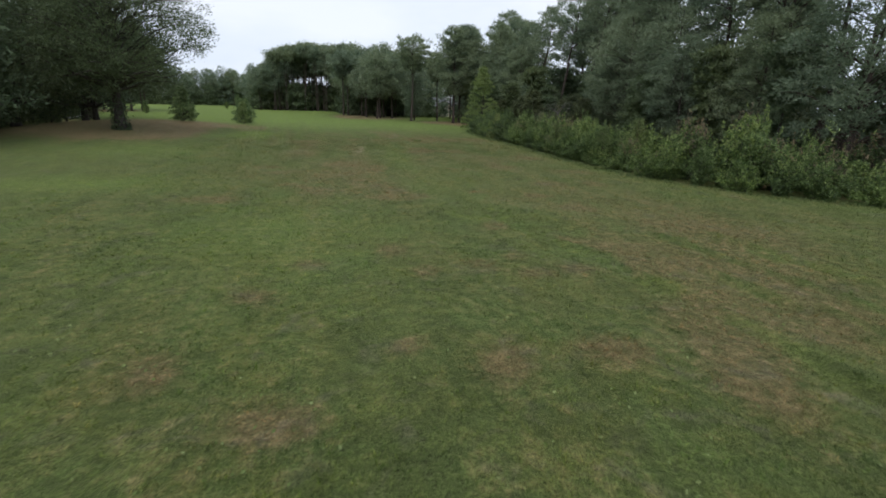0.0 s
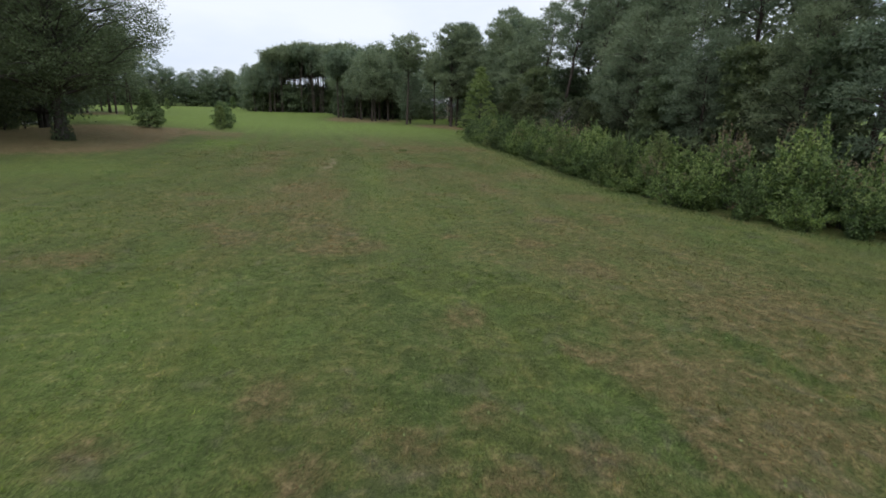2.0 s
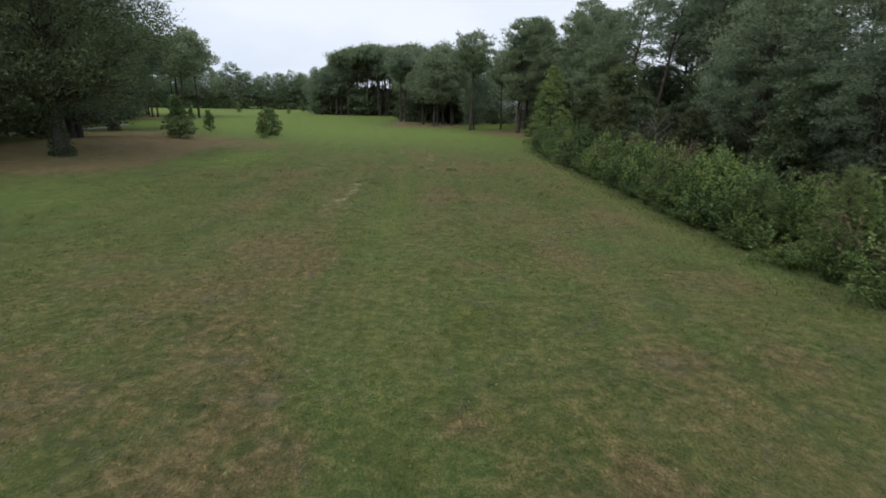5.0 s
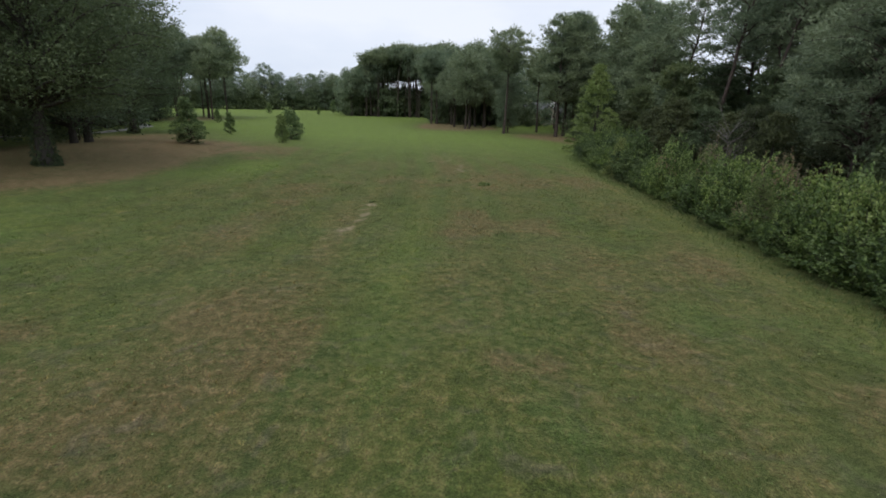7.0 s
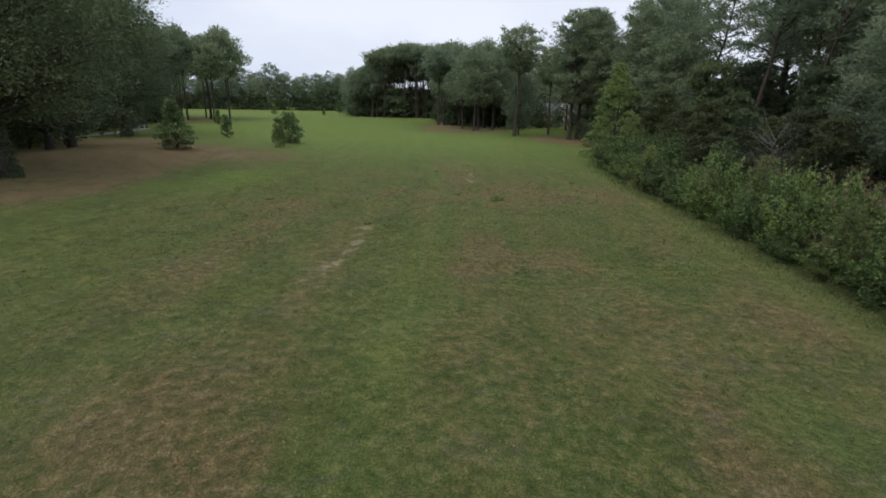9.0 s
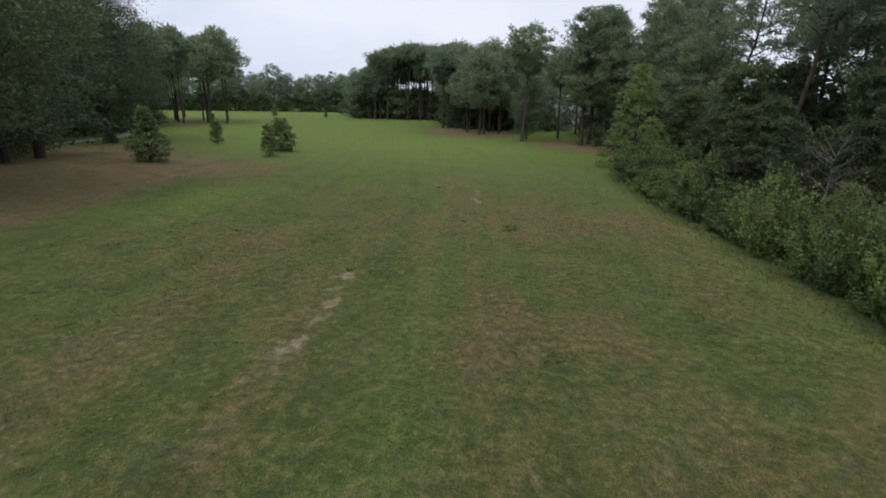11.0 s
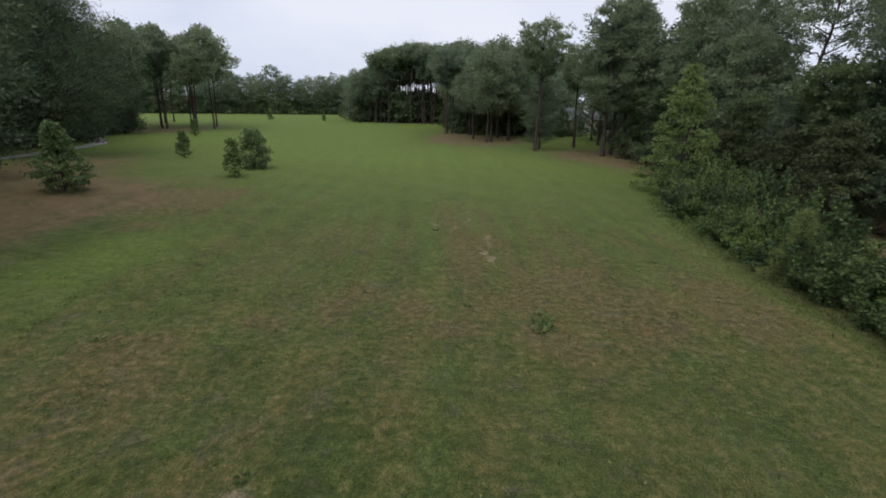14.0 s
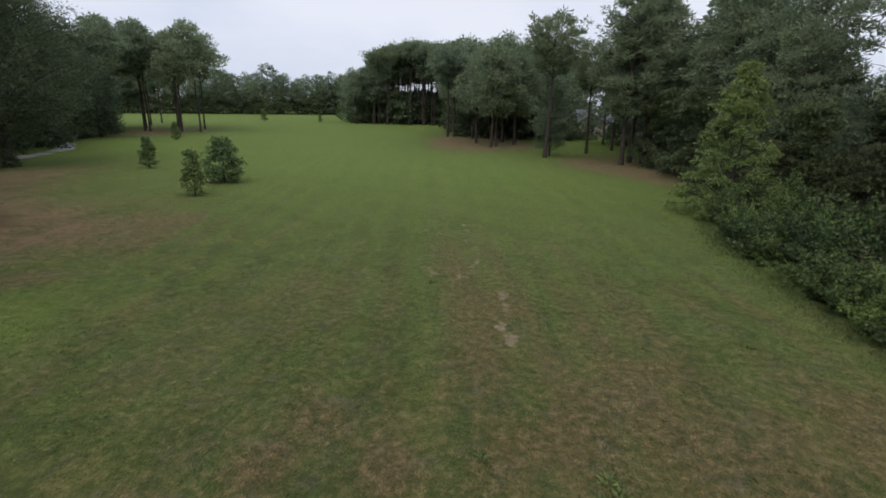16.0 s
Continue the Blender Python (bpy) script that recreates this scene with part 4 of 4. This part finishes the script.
    y += 1.55 / math.hypot(1.0, slope)

# low brush between the thicket and the wood
brush_rng = np.random.default_rng(57)
for i in range(24):
    y = 15 + 34 * (i + brush_rng.random()) / 24
    put(dark_shrubs[i % 2], edge_x(y) + 7.8 + brush_rng.uniform(-0.8, 0.8), y, turn=brush_rng.uniform(0, 360), size=brush_rng.uniform(0.8, 1.1), tall=brush_rng.uniform(0.45, 0.75), label="low dark green brush at the wood's edge")

# --- the wood behind the thicket
y = 10.0
while y < 96:
    x0 = edge_x(max(y, 13)) + 9.5 if y < 64 else 22.5
    if y < 50:
        if rng.random() < 0.4 and y > 36:
            put(pick(under_b, under_c), x0 + rng.uniform(0, 1.5), y + rng.uniform(-1, 1), size=rng.uniform(0.6, 0.85))
        put(pick(pine_near, pine_near, under_a), x0 + rng.uniform(2.5, 4.5), y + rng.uniform(-1, 1), size=rng.uniform(0.65, 0.95))
        put(pick(pine_open, pine_high), x0 + rng.uniform(6, 9), y + rng.uniform(-1, 1), size=rng.uniform(0.9, 1.1))
        if rng.random() < 0.7:
            put(under_far, x0 + rng.uniform(10, 13), y + rng.uniform(-1, 1), size=rng.uniform(0.9, 1.2))
        if rng.random() < 0.3 and y > 34:
            put(far_full, x0 + rng.uniform(12, 18), y + rng.uniform(-1, 1), size=rng.uniform(0.75, 0.95))
    else:
        put(pick(under_a, under_b, under_a, under_c), x0 + rng.uniform(0, 1.5), y + rng.uniform(-1, 1), size=rng.uniform(0.75, 1.0))
        put(pick(under_a, under_b), x0 + rng.uniform(5, 8), y + rng.uniform(-1, 1), size=rng.uniform(0.8, 1.0))
        put(under_far, x0 + rng.uniform(11, 17), y + rng.uniform(-1, 1), size=rng.uniform(0.9, 1.15))
    y += 3.3
for x, y, s in ((20.3, 75.5, 0.62), (21.0, 79.0, 0.75), (22.0, 72.0, 0.8), (23.5, 88.0, 0.6)):
    put(under_c, x, y, size=s)

# single pines that stand above the undergrowth, with sky between them
for kind, x, y, s in ((pine_high, 36.6, 70.5, 0.97), (pine_wide, 40.0, 69.5, 0.95), (pine_low, 34.5, 61.5, 1.05), (pine_wide, 30.0, 95.0, 1.12), (pine_wide, 26.5, 89.0, 0.95), (pine_low, 27.0, 80.0, 0.9),
                      (pine_wide, 38.5, 64.0, 1.05), (pine_wide, 33.5, 56.0, 1.0), (pine_low, 30.0, 51.0, 1.0), (pine_wide, 33.5, 101.0, 1.1), (pine_low, 27.0, 73.0, 0.6), (pine_high, 29.5, 61.0, 0.92), (pine_high, 33.8, 67.0, 0.95), (pine_open, 39.5, 82.0, 0.95), (pine_wide, 43.5, 78.0, 1.0), (pine_high, 36.0, 59.0, 1.0), (pine_low, 38.5, 75.0, 0.62), (pine_wide, 30.2, 85.0, 0.95), (pine_open, 34.5, 72.0, 0.95), (pine_low, 32.0, 77.0, 0.70), (pine_low, 36.0, 80.0, 0.72), (under_a, 30.0, 70.0, 1.05)):
    put(kind, x, y, size=s)

put(pine_high, 27.0, 74.2, turn=0, size=0.92, tilt=11, label="tall leaning pine, its open crown high on a bare trunk")
put(pine_open, 27.4, 64.8, turn=0, size=1.0, tilt=7, label="tall leaning pine with a bare reddish trunk")

# --- pines and undergrowth at the meadow's far corner
put(pine_flat, 18.8, 110.6, size=0.86)
put(pine_flat, -2.0, 137.5, size=0.98)
put(pine_flat, -0.8, 138.2, size=1.0)
put(pine_low, 13.0, 105.0, size=0.62)
for x, y, s in ((14.0, 138.0, 0.9), (17.5, 141.0, 0.9), (20.5, 146.0, 0.85), (11.0, 140.0, 0.95)):
    put(far_full, x, y, size=s)
for x, y, s in ((15.8, 130.0, 0.85), (11.5, 133.0, 0.9), (3.6, 122.5, 0.82), (9.6, 121.5, 0.84), (2.2, 139.5, 0.9), (10.2, 127.5, 0.9)):
    put(pine_mid, x, y, size=s)
put(pine_low, 41.5, 44.0, size=1.1)
put(pine_low, 38.5, 39.0, size=0.95)
put(pine_wide, 19.7, 97.0, size=0.97)
put(pine_wide, 22.6, 99.0, size=1.0)
put(pine_wide, 24.5, 103.0, size=1.0)
for x, y in ((5.8, 115.5), (6.6, 117.5), (2.8, 134.0), (7.0, 129.0)):
    put(pine_mid, x, y, size=rng.uniform(0.76, 0.86))
for i in range(26):
    y = rng.uniform(135, 165)
    put(pick(pine_mid, far_full, pine_mid) if y < 155 else far_mid, rng.uniform(2.5, 17) - (y - 135) * 0.2, y, size=rng.uniform(0.92, 1.1))
for i in range(26):
    y = rng.uniform(134, 165)
    put(under_far, rng.uniform(2, 17) - (y - 135) * 0.2, y, size=rng.uniform(0.7, 1.1))
for i in range(20):
    y = rng.uniform(104, 142)
    put(pick(pine_mid, far_full), rng.uniform(26, 36) + (y - 104) * 0.15, y, size=rng.uniform(0.85, 1.02))
for i in range(20):
    put(under_far, rng.uniform(29, 50), rng.uniform(98, 130), size=rng.uniform(0.6, 1.0))
for i in range(22):
    put(pick(far_mid, far_full), rng.uniform(10, 75), rng.uniform(168, 195), size=rng.uniform(0.95, 1.1))
for i in range(22):
    put(under_far, 12 + 60 * (i + rng.random()) / 22, rng.uniform(166, 178), size=rng.uniform(0.8, 1.2))

# --- the thin grove with sky between its trunks
for i in range(48):
    x = -31 + 32 * (i + rng.random()) / 48
    put(far_tall if -26 < x < -6 else pick(far_tall, far_mid), x, rng.uniform(181, 200), size=np.interp(x, [-31, -22, -10, 1], [0.82, 1.0, 1.09, 1.07]) * rng.uniform(0.93, 1.05))
for i in range(70):
    x = -26 + 20 * (i + rng.random()) / 70
    put(far_pole, x, rng.uniform(181, 206), size=np.interp(x, [-25, -10], [0.95, 1.08]) * rng.uniform(0.95, 1.05))
for i in range(14):
    put(far_full, rng.uniform(-36, -26), rng.uniform(182, 225), size=rng.uniform(0.72, 0.92))
for i in range(40):
    x = -32 + 33 * (i + rng.random()) / 40
    put(under_far, x, rng.uniform(182, 196), size=rng.uniform(0.95, 1.32) if -25 < x < -7 else rng.uniform(0.95, 1.5))

# --- the wood across the far end
for i in range(66):
    x = -135 + 92 * (i + rng.random()) / 66
    y0 = np.interp(x, [-135, -106, -50, -40], [215, 232, 268, 272])
    put(pick(far_full, far_mid, far_mid), x, y0 + rng.uniform(0, 25), size=rng.uniform(0.72, 1.0) + (0.2 if rng.random() < 0.2 else 0))
for i in range(52):
    x = -135 + 95 * (i + rng.random()) / 52
    y0 = np.interp(x, [-135, -106, -50, -40], [215, 232, 268, 272])
    put(under_far, x, y0 + rng.uniform(0, 6), size=rng.uniform(0.8, 1.2))

# --- trees on the other side of the meadow
# the oak at (-25.5, 33.5) is added mostly out of view, for its shade
for x, y, s in ((-27, 39, 0.95), (-29, 50, 1.0), (-34, 41, 1.0), (-30, 64, 0.95), (-47, 76, 1.05), (-51, 84, 1.0), (-58, 97, 1.1), (-40, 60, 1.0), (-38, 46, 1.1), (-25.5, 33.5, 0.95), (-35, 56, 1.0), (-25.5, 56.5, 0.72), (-49, 66, 1.0), (-64, 108, 1.0)):
    put(oak_tall, x, y, size=s)
for x, y, s in ((-50.5, 98.0, 1.0), (-55.0, 107.5, 0.95), (-61.0, 117.0, 1.0), (-53.0, 90.0, 1.1), (-60.5, 104.0, 1.1), (-49.0, 79.0, 1.0), (-34.5, 50.0, 0.8), (-30.5, 43.0, 0.7), (-65.5, 121.0, 0.85), (-55.0, 115.5, 0.7), (-68.0, 131.0, 0.75), (-73.0, 139.0, 0.8)):
    put(oak_low, x, y, size=s)
for x, y in ((-60.5, 125), (-58.5, 131), (-60, 144), (-51.5, 131.5), (-48.8, 133.0), (-63, 138), (-55, 137), (-53, 142), (-66.5, 134), (-70, 150), (-74, 160), (-68, 124), (-80, 140)):
    put(pine_broad, x, y, size=rng.uniform(0.92, 1.08))
for x, y, s in ((-56.6, 129.7, 1.0), (-57.5, 121, 1.0), (-50.2, 128.7, 0.86), (-61.9, 128.2, 1.0), (-65.7, 141.8, 1.05)):
    put(pine_broad, x, y, size=s)

for i in range(13):
    s = (i + rng.random()) / 13
    put(under_far, -48.5 - 15 * s - rng.uniform(0, 1.5), 97 + 30 * s, size=rng.uniform(0.55, 0.9) * (1.0 - 0.4 * s))
for x, y, s in ((-27, 42, 0.6), (-29, 48, 0.7), (-25.5, 37.5, 0.55), (-33, 55, 0.7), (-32, 47, 0.8), (-34.0, 68.0, 0.6), (-36.5, 66.0, 0.75), (-38.0, 70.5, 0.7), (-33.0, 63.0, 0.55), (-40.0, 66.0, 0.8)):
    put(under_a, x, y, size=s)

# --- young trees in the meadow
sap_cone = first(make_broadleaf(41, 3.8, 0.05, 0.02, 1.32, 190, 30, 0.17, SAPLING, OAKBARK, "young_tree", "young tree, bushy to the ground with a narrow leafy top", "young trees in the meadow", "spire"), -18.3, 60.1)
sap_wide = first(make_broadleaf(42, 3.5, 0.05, 0.02, 1.7, 170, 26, 0.18, SAPLING, OAKBARK, "young_tree", "broad bushy young tree, glossy green and leafy to the ground", "young trees in the meadow", "egg"), -15.3, 77.0)
sap_slim = first(make_broadleaf(43, 3.0, 0.04, 0.04, 0.9, 110, 20, 0.17, SAPLING, OAKBARK, "young_tree", "slender young tree with glossy green leaves", "young trees in the meadow", "egg"), -14.25, 71.2)
put(sap_slim, -25.4, 83.2, size=0.95)
put(sap_slim, -41.8, 113.7, size=0.9)
put(sap_slim, -58.0, 183, size=1.2)
put(sap_slim, -42.5, 186, size=0.8)
put(sap_slim, -45.0, 216, size=1.7)

put(oak, -37.5, 82.0, turn=70, size=1.1, label="spreading oak with dark green leaves beside the path")

# undergrowth and trees farther back on that side
for i in range(16):
    y = 74 + 50 * (i + rng.random()) / 16
    put(under_far, np.interp(y, [70, 95, 125], [-50, -55, -66]) - rng.uniform(0, 5), y, size=rng.uniform(0.55, 0.9))
for i in range(26):
    y = 42 + 110 * (i + rng.random()) / 26
    x = np.interp(y, [40, 80, 120, 155], [-46, -58, -74, -92]) - rng.uniform(0, 9)
    put(under_far, x, y, size=rng.uniform(0.7, 1.1))
for i in range(18):
    y = 40 + 120 * (i + rng.random()) / 18
    x = np.interp(y, [40, 80, 120, 155], [-52, -64, -82, -98]) - rng.uniform(0, 14)
    put(far_full, x, y, size=rng.uniform(0.85, 1.05))


# ------------------------------------------------------------ path, house and small things
def ribbon(points, half, thick, z_up):
    """A slab along a polyline: its top lies z_up above the ground."""
    pts = []
    for (ax, ay), (bx, by) in zip(points[:-1], points[1:]):
        for k in range(8):
            pts.append((ax + (bx - ax) * k / 8, ay + (by - ay) * k / 8))
    pts.append(points[-1])
    bm = bmesh.new()
    rows = []
    for i, (x, y) in enumerate(pts):
        a, b = pts[max(i - 1, 0)], pts[min(i + 1, len(pts) - 1)]
        d = Vector((b[0] - a[0], b[1] - a[1])).normalized()
        nx, ny = -d.y * half, d.x * half
        top = float(rise(x, y)) + z_up
        rows.append([bm.verts.new(v) for v in ((x + nx, y + ny, top), (x - nx, y - ny, top), (x - nx, y - ny, top - thick), (x + nx, y + ny, top - thick))])
    for r, q in zip(rows[:-1], rows[1:]):
        for k in range(4):
            bm.faces.new((r[k], r[(k + 1) % 4], q[(k + 1) % 4], q[k]))
    bm.faces.new(rows[0])
    bm.faces.new(rows[-1][::-1])
    bmesh.ops.recalc_face_normals(bm, faces=bm.faces)
    return bm


path_mesh = bpy.data.meshes.new("path")
bm = ribbon([(-62, 58), (-50, 66), (-42.5, 74), (-41.2, 80), (-42.0, 86), (-43.2, 91), (-45.2, 97), (-50.0, 103), (-60.0, 108), (-75.0, 112)], 0.85, 0.2, 0.04)
bm.to_mesh(path_mesh)
bm.free()
path_mesh.materials.append(CONCRETE)
tagged(new("path", path_mesh), "pale concrete path under the trees beside the meadow", "path", kind="structure")


def box(bm, lo, hi):
    v = [bm.verts.new((x, y, z)) for x in (lo[0], hi[0]) for y in (lo[1], hi[1]) for z in (lo[2], hi[2])]
    for f in ((0, 1, 3, 2), (4, 6, 7, 5), (0, 4, 5, 1), (2, 3, 7, 6), (0, 2, 6, 4), (1, 5, 7, 3)):
        bm.faces.new([v[i] for i in f])


def box_part(name, lo, hi, material, parent, label=""):
    bm = bmesh.new()
    box(bm, lo, hi)
    bmesh.ops.bevel(bm, geom=bm.edges[:], offset=0.01, segments=1, affect="EDGES")
    return part(name, bm, material, parent, label)


def prism(bm, tri_a, tri_b):
    a = [bm.verts.new(v) for v in tri_a]
    b = [bm.verts.new(v) for v in tri_b]
    bm.faces.new(a)
    bm.faces.new(b[::-1])
    for k in range(len(a)):
        bm.faces.new((a[k], b[k], b[(k + 1) % len(a)], a[(k + 1) % len(a)]))
    bmesh.ops.recalc_face_normals(bm, faces=bm.faces)


def house_window(house, x, z, w, h, y):
    """A white-framed window in a wall that faces -y."""
    win = box_part("window", (x - w / 2 - 0.1, y - 0.07, z - 0.1), (x + w / 2 + 0.1, y - 0.01, z + h + 0.1), TRIM, house, "white-framed window")
    for k in (-1, 1):
        c = x + k * w / 4
        box_part("pane", (c - w / 4 + 0.03, y - 0.085, z), (c + w / 4 - 0.03, y - 0.072, z + h), GLASS, win)
    return win


HOUSE_X = -2.4


def make_house():
    """A one-storey house with a front gable, half hidden behind the pines."""
    house = tagged(new("house"), "beige one-storey house with grey shingle roof behind pines", "house")
    box_part("wall", (24.0, 152.0, -0.3), (43.0, 160.0, 2.9), SIDING, house)
    box_part("front_wing", (27.4, 148.6, -0.3), (32.4, 152.0, 2.8), SIDING, house)
    bm = bmesh.new()
    prism(bm, [(27.4, 148.61, 2.8), (32.4, 148.61, 2.8), (29.9, 148.61, 4.5)], [(27.4, 155.5, 2.8), (32.4, 155.5, 2.8), (29.9, 155.5, 4.5)])
    part("gable", bm, SIDING, house)
    for side in (-1, 1):
        bm = bmesh.new()
        x0, x1 = 29.9, 29.9 + side * 2.95
        prism(bm, [(x0, 148.2, 4.58), (x1, 148.2, 2.60), (x1, 148.2, 2.76), (x0, 148.2, 4.76)], [(x0, 156.0, 4.58), (x1, 156.0, 2.60), (x1, 156.0, 2.76), (x0, 156.0, 4.76)])
        part("roof_slope", bm, ROOFING, house)
    for y0, y1 in ((151.5, 156.0), (160.5, 156.0)):
        bm = bmesh.new()
        prism(bm, [(23.5, y0, 2.78), (23.5, y1, 5.30), (23.5, y1, 5.48), (23.5, y0, 2.96)], [(43.5, y0, 2.78), (43.5, y1, 5.30), (43.5, y1, 5.48), (43.5, y0, 2.96)])
        part("roof_slope", bm, ROOFING, house)
    for x in (24.05, 42.95):
        bm = bmesh.new()
        prism(bm, [(x - 0.04, 152, 2.9), (x - 0.04, 160, 2.9), (x - 0.04, 156, 5.2)], [(x + 0.04, 152, 2.9), (x + 0.04, 160, 2.9), (x + 0.04, 156, 5.2)])
        part("gable_end", bm, SIDING, house)
    house_window(house, 29.9, 0.9, 1.6, 1.4, 148.6)
    house_window(house, 29.9, 3.1, 0.7, 0.7, 148.61)
    house_window(house, 25.7, 0.9, 1.5, 1.3, 152.0)
    house_window(house, 35.0, 0.9, 1.6, 1.3, 152.0)
    house_window(house, 38.6, 0.9, 1.6, 1.3, 152.0)
    door = box_part("door", (41.0, 151.93, 0.0), (41.95, 151.99, 2.05), TRIM, house, "white front door")
    box_part("handle", (41.08, 151.88, 0.95), (41.13, 151.93, 1.1), ROOFING, door)
    chimney = box_part("chimney", (31.0, 153.4, 4.2), (32.3, 154.3, 6.0), TRIM, house, "white painted chimney")
    box_part("chimney_cap", (30.9, 153.3, 6.0), (32.4, 154.4, 6.12), CONCRETE, chimney)
    house.matrix_basis = pose(HOUSE_X, 0, 0)
    return house


def make_white_lattice():
    """A made-up white lattice; the white strokes behind the pines are likelier house trim."""
    thing = tagged(new("garden_trellis"), "made-up white lattice of slats half hidden behind the pines", "trellis")
    for x in (-1.2, 0.0, 1.2):
        box_part("post", (x - 0.06, -0.06, -0.2), (x + 0.06, 0.06, 2.5), TRIM, thing)
    for z in (0.35, 1.35, 2.3):
        box_part("rail", (-1.14, -0.10, z - 0.06), (1.14, -0.062, z + 0.06), TRIM, thing)
    for k in range(8):
        x = -1.02 + 2.04 * k / 7
        box_part("slat", (x - 0.045, -0.125, 0.2), (x + 0.045, -0.102, 2.42), TRIM, thing)
    return thing


make_house()
first(make_white_lattice(), 32.6, 127.5, turn=-15)

round_shrub = first(make_shrub(51, 2.1, 1.9, 24, 1500, 0.26, UNDER, "shrub", "dark rounded evergreen shrub by the house", "", 0.6), 20.6, 134.5)
put(round_shrub, 23.2, 139.0, size=0.8)

for x, y, s in ((36.0, 133, 0.9), (38.0, 128, 0.9), (36.0, 138, 0.8), (41.0, 140, 0.9)):
    put(under_far, x, y, size=s)
for x, y, s in ((28.4, 126, 0.72), (29.6, 133, 0.7), (16.5, 160, 1.1), (20.5, 166, 1.2), (26.0, 168, 1.3), (19.5, 140, 0.8), (22.5, 146, 0.7), (24.4, 137, 0.5)):
    put(under_far, x, y, size=s)
put(far_mid, 26.6, 121.0, size=0.8)
put(far_full, 25.0, 127.0, size=0.72)
put(pine_flat, 23.6, 116.0, size=0.8)

# marker posts by the path
post = tagged(new("marker_post"), "small white marker post beside the path", "post", "marker posts")
bm = bmesh.new()
bmesh.ops.create_cone(bm, cap_ends=True, segments=10, radius1=0.07, radius2=0.06, depth=1.1, matrix=pose(0, 0, 0.5))
part("shaft", bm, TRIM, post)
bm = bmesh.new()
bmesh.ops.create_uvsphere(bm, u_segments=10, v_segments=6, radius=0.065, matrix=pose(0, 0, 1.05))
part("cap", bm, TRIM, post)
first(post, -46.2, 82.6)
put(post, -45.4, 82.8, turn=0)
put(post, -49.5, 82.0, turn=0)


def make_dead_tree():
    """A bare grey tree with forked twigs among the leaves."""
    rng = np.random.default_rng(61)
    thing = tagged(new("dead_tree"), "bare grey dead tree among the understorey", "tree")
    pts, radii = trunk_path(rng, 4.2, 0.07, 0.05, 0.08)
    v, f = tubes([(pts, radii)], 7)
    part_mesh("trunk", mesh_from("dead_trunk", v, f, 4, DEADWOOD, True), thing)
    paths = []
    for i in range(26):
        z = 1.0 + 3.0 * rng.random()
        st = on_path(pts, z)
        a = rng.uniform(0, 6.28)
        d = np.array([math.cos(a), math.sin(a), rng.uniform(0.4, 1.2)])
        ln = rng.uniform(0.7, 1.9)
        tip = st + d * ln
        paths.append((np.array([st, st + d * ln * 0.5 + rng.normal(0, 0.08, 3), tip]), [0.03, 0.018, 0.008]))
        for k in range(3):
            b = st + d * ln * rng.uniform(0.35, 0.9)
            paths.append((np.array([b, b + (d + rng.normal(0, 0.7, 3)) * 0.35, b + (d + rng.normal(0, 0.6, 3)) * 0.7]), [0.012, 0.009, 0.005]))
    v, f = tubes(paths, 4)
    tagged(part_mesh("branchwork", mesh_from("dead_branchwork", v, f, 4, DEADWOOD, True), thing), kind="stuff")
    return thing


dead = first(make_dead_tree(), 22.4, 52.0, size=0.8)


def build_rank_grass():
    """Tall unmown grass along the foot of the thicket."""
    rng = np.random.default_rng(71)
    n = 4500
    y = rng.uniform(8, 70, n)
    x = np.interp(y, EDGE_Y, EDGE_X) + rng.normal(0.3, 0.42, n)
    root = np.stack([x, y, rise(x, y) - 0.01], 1)
    a = rng.uniform(0, 6.28, n)
    lean = np.abs(rng.normal(0.3, 0.3, n))
    ln = rng.uniform(0.07, 0.19, n)
    way = np.stack([np.cos(a) * np.sin(lean), np.sin(a) * np.sin(lean), np.cos(lean)], 1) * ln[:, None]
    side = np.stack([-np.sin(a), np.cos(a), 0 * a], 1) * 0.012
    bend = np.stack([np.cos(a), np.sin(a), -0.3 + 0 * a], 1) * (ln * 0.22)[:, None]
    v = np.stack([root - side, root + side, root + way * 0.6 + side * 0.7, root + way + bend], 1).reshape(-1, 3)
    me = mesh_from("rank_grass", v, np.arange(n * 4), 4, RANK)
    tagged(new("rank_grass", me), "tall unmown green grass along the thicket's foot", "grass", kind="stuff")


build_rank_grass()

# broad-leaved weeds in the turf
def make_weed(seed):
    rng = np.random.default_rng(seed)
    n = 34
    a, w = rng.uniform(0, 6.28, n), rng.uniform(0.02, 0.14, n)
    c = np.stack([np.cos(a) * w, np.sin(a) * w, rng.uniform(0.0, 0.05, n)], 1)
    d = np.stack([np.cos(a), np.sin(a), rng.uniform(0.1, 0.7, n)], 1)
    thing = tagged(new("weed"), "low rosette of broad green weed leaves in the turf", "weed", "weeds in the meadow")
    v, f = leaf_cards(rng, c, d, 0.13, 0.06, 0.15)
    part_mesh("leaves", mesh_from("weed_leaves", v, f, 4, RANK), thing)
    return thing


weed = first(make_weed(81), 6.2, 47.7, size=1.3)
for x, y, s in ((6.05, 47.35, 1.3), (6.3, 48.1, 1.25), (6.0, 47.95, 1.1), (6.2, 48.5, 1.0), (6.35, 47.45, 1.0), (4.0, 48.9, 0.8), (0.5, 41.4, 0.9), (-5.2, 45.6, 0.9), (2.3, 57.9, 0.8), (11.3, 53.8, 0.8)):
    put(weed, x, y, size=s)
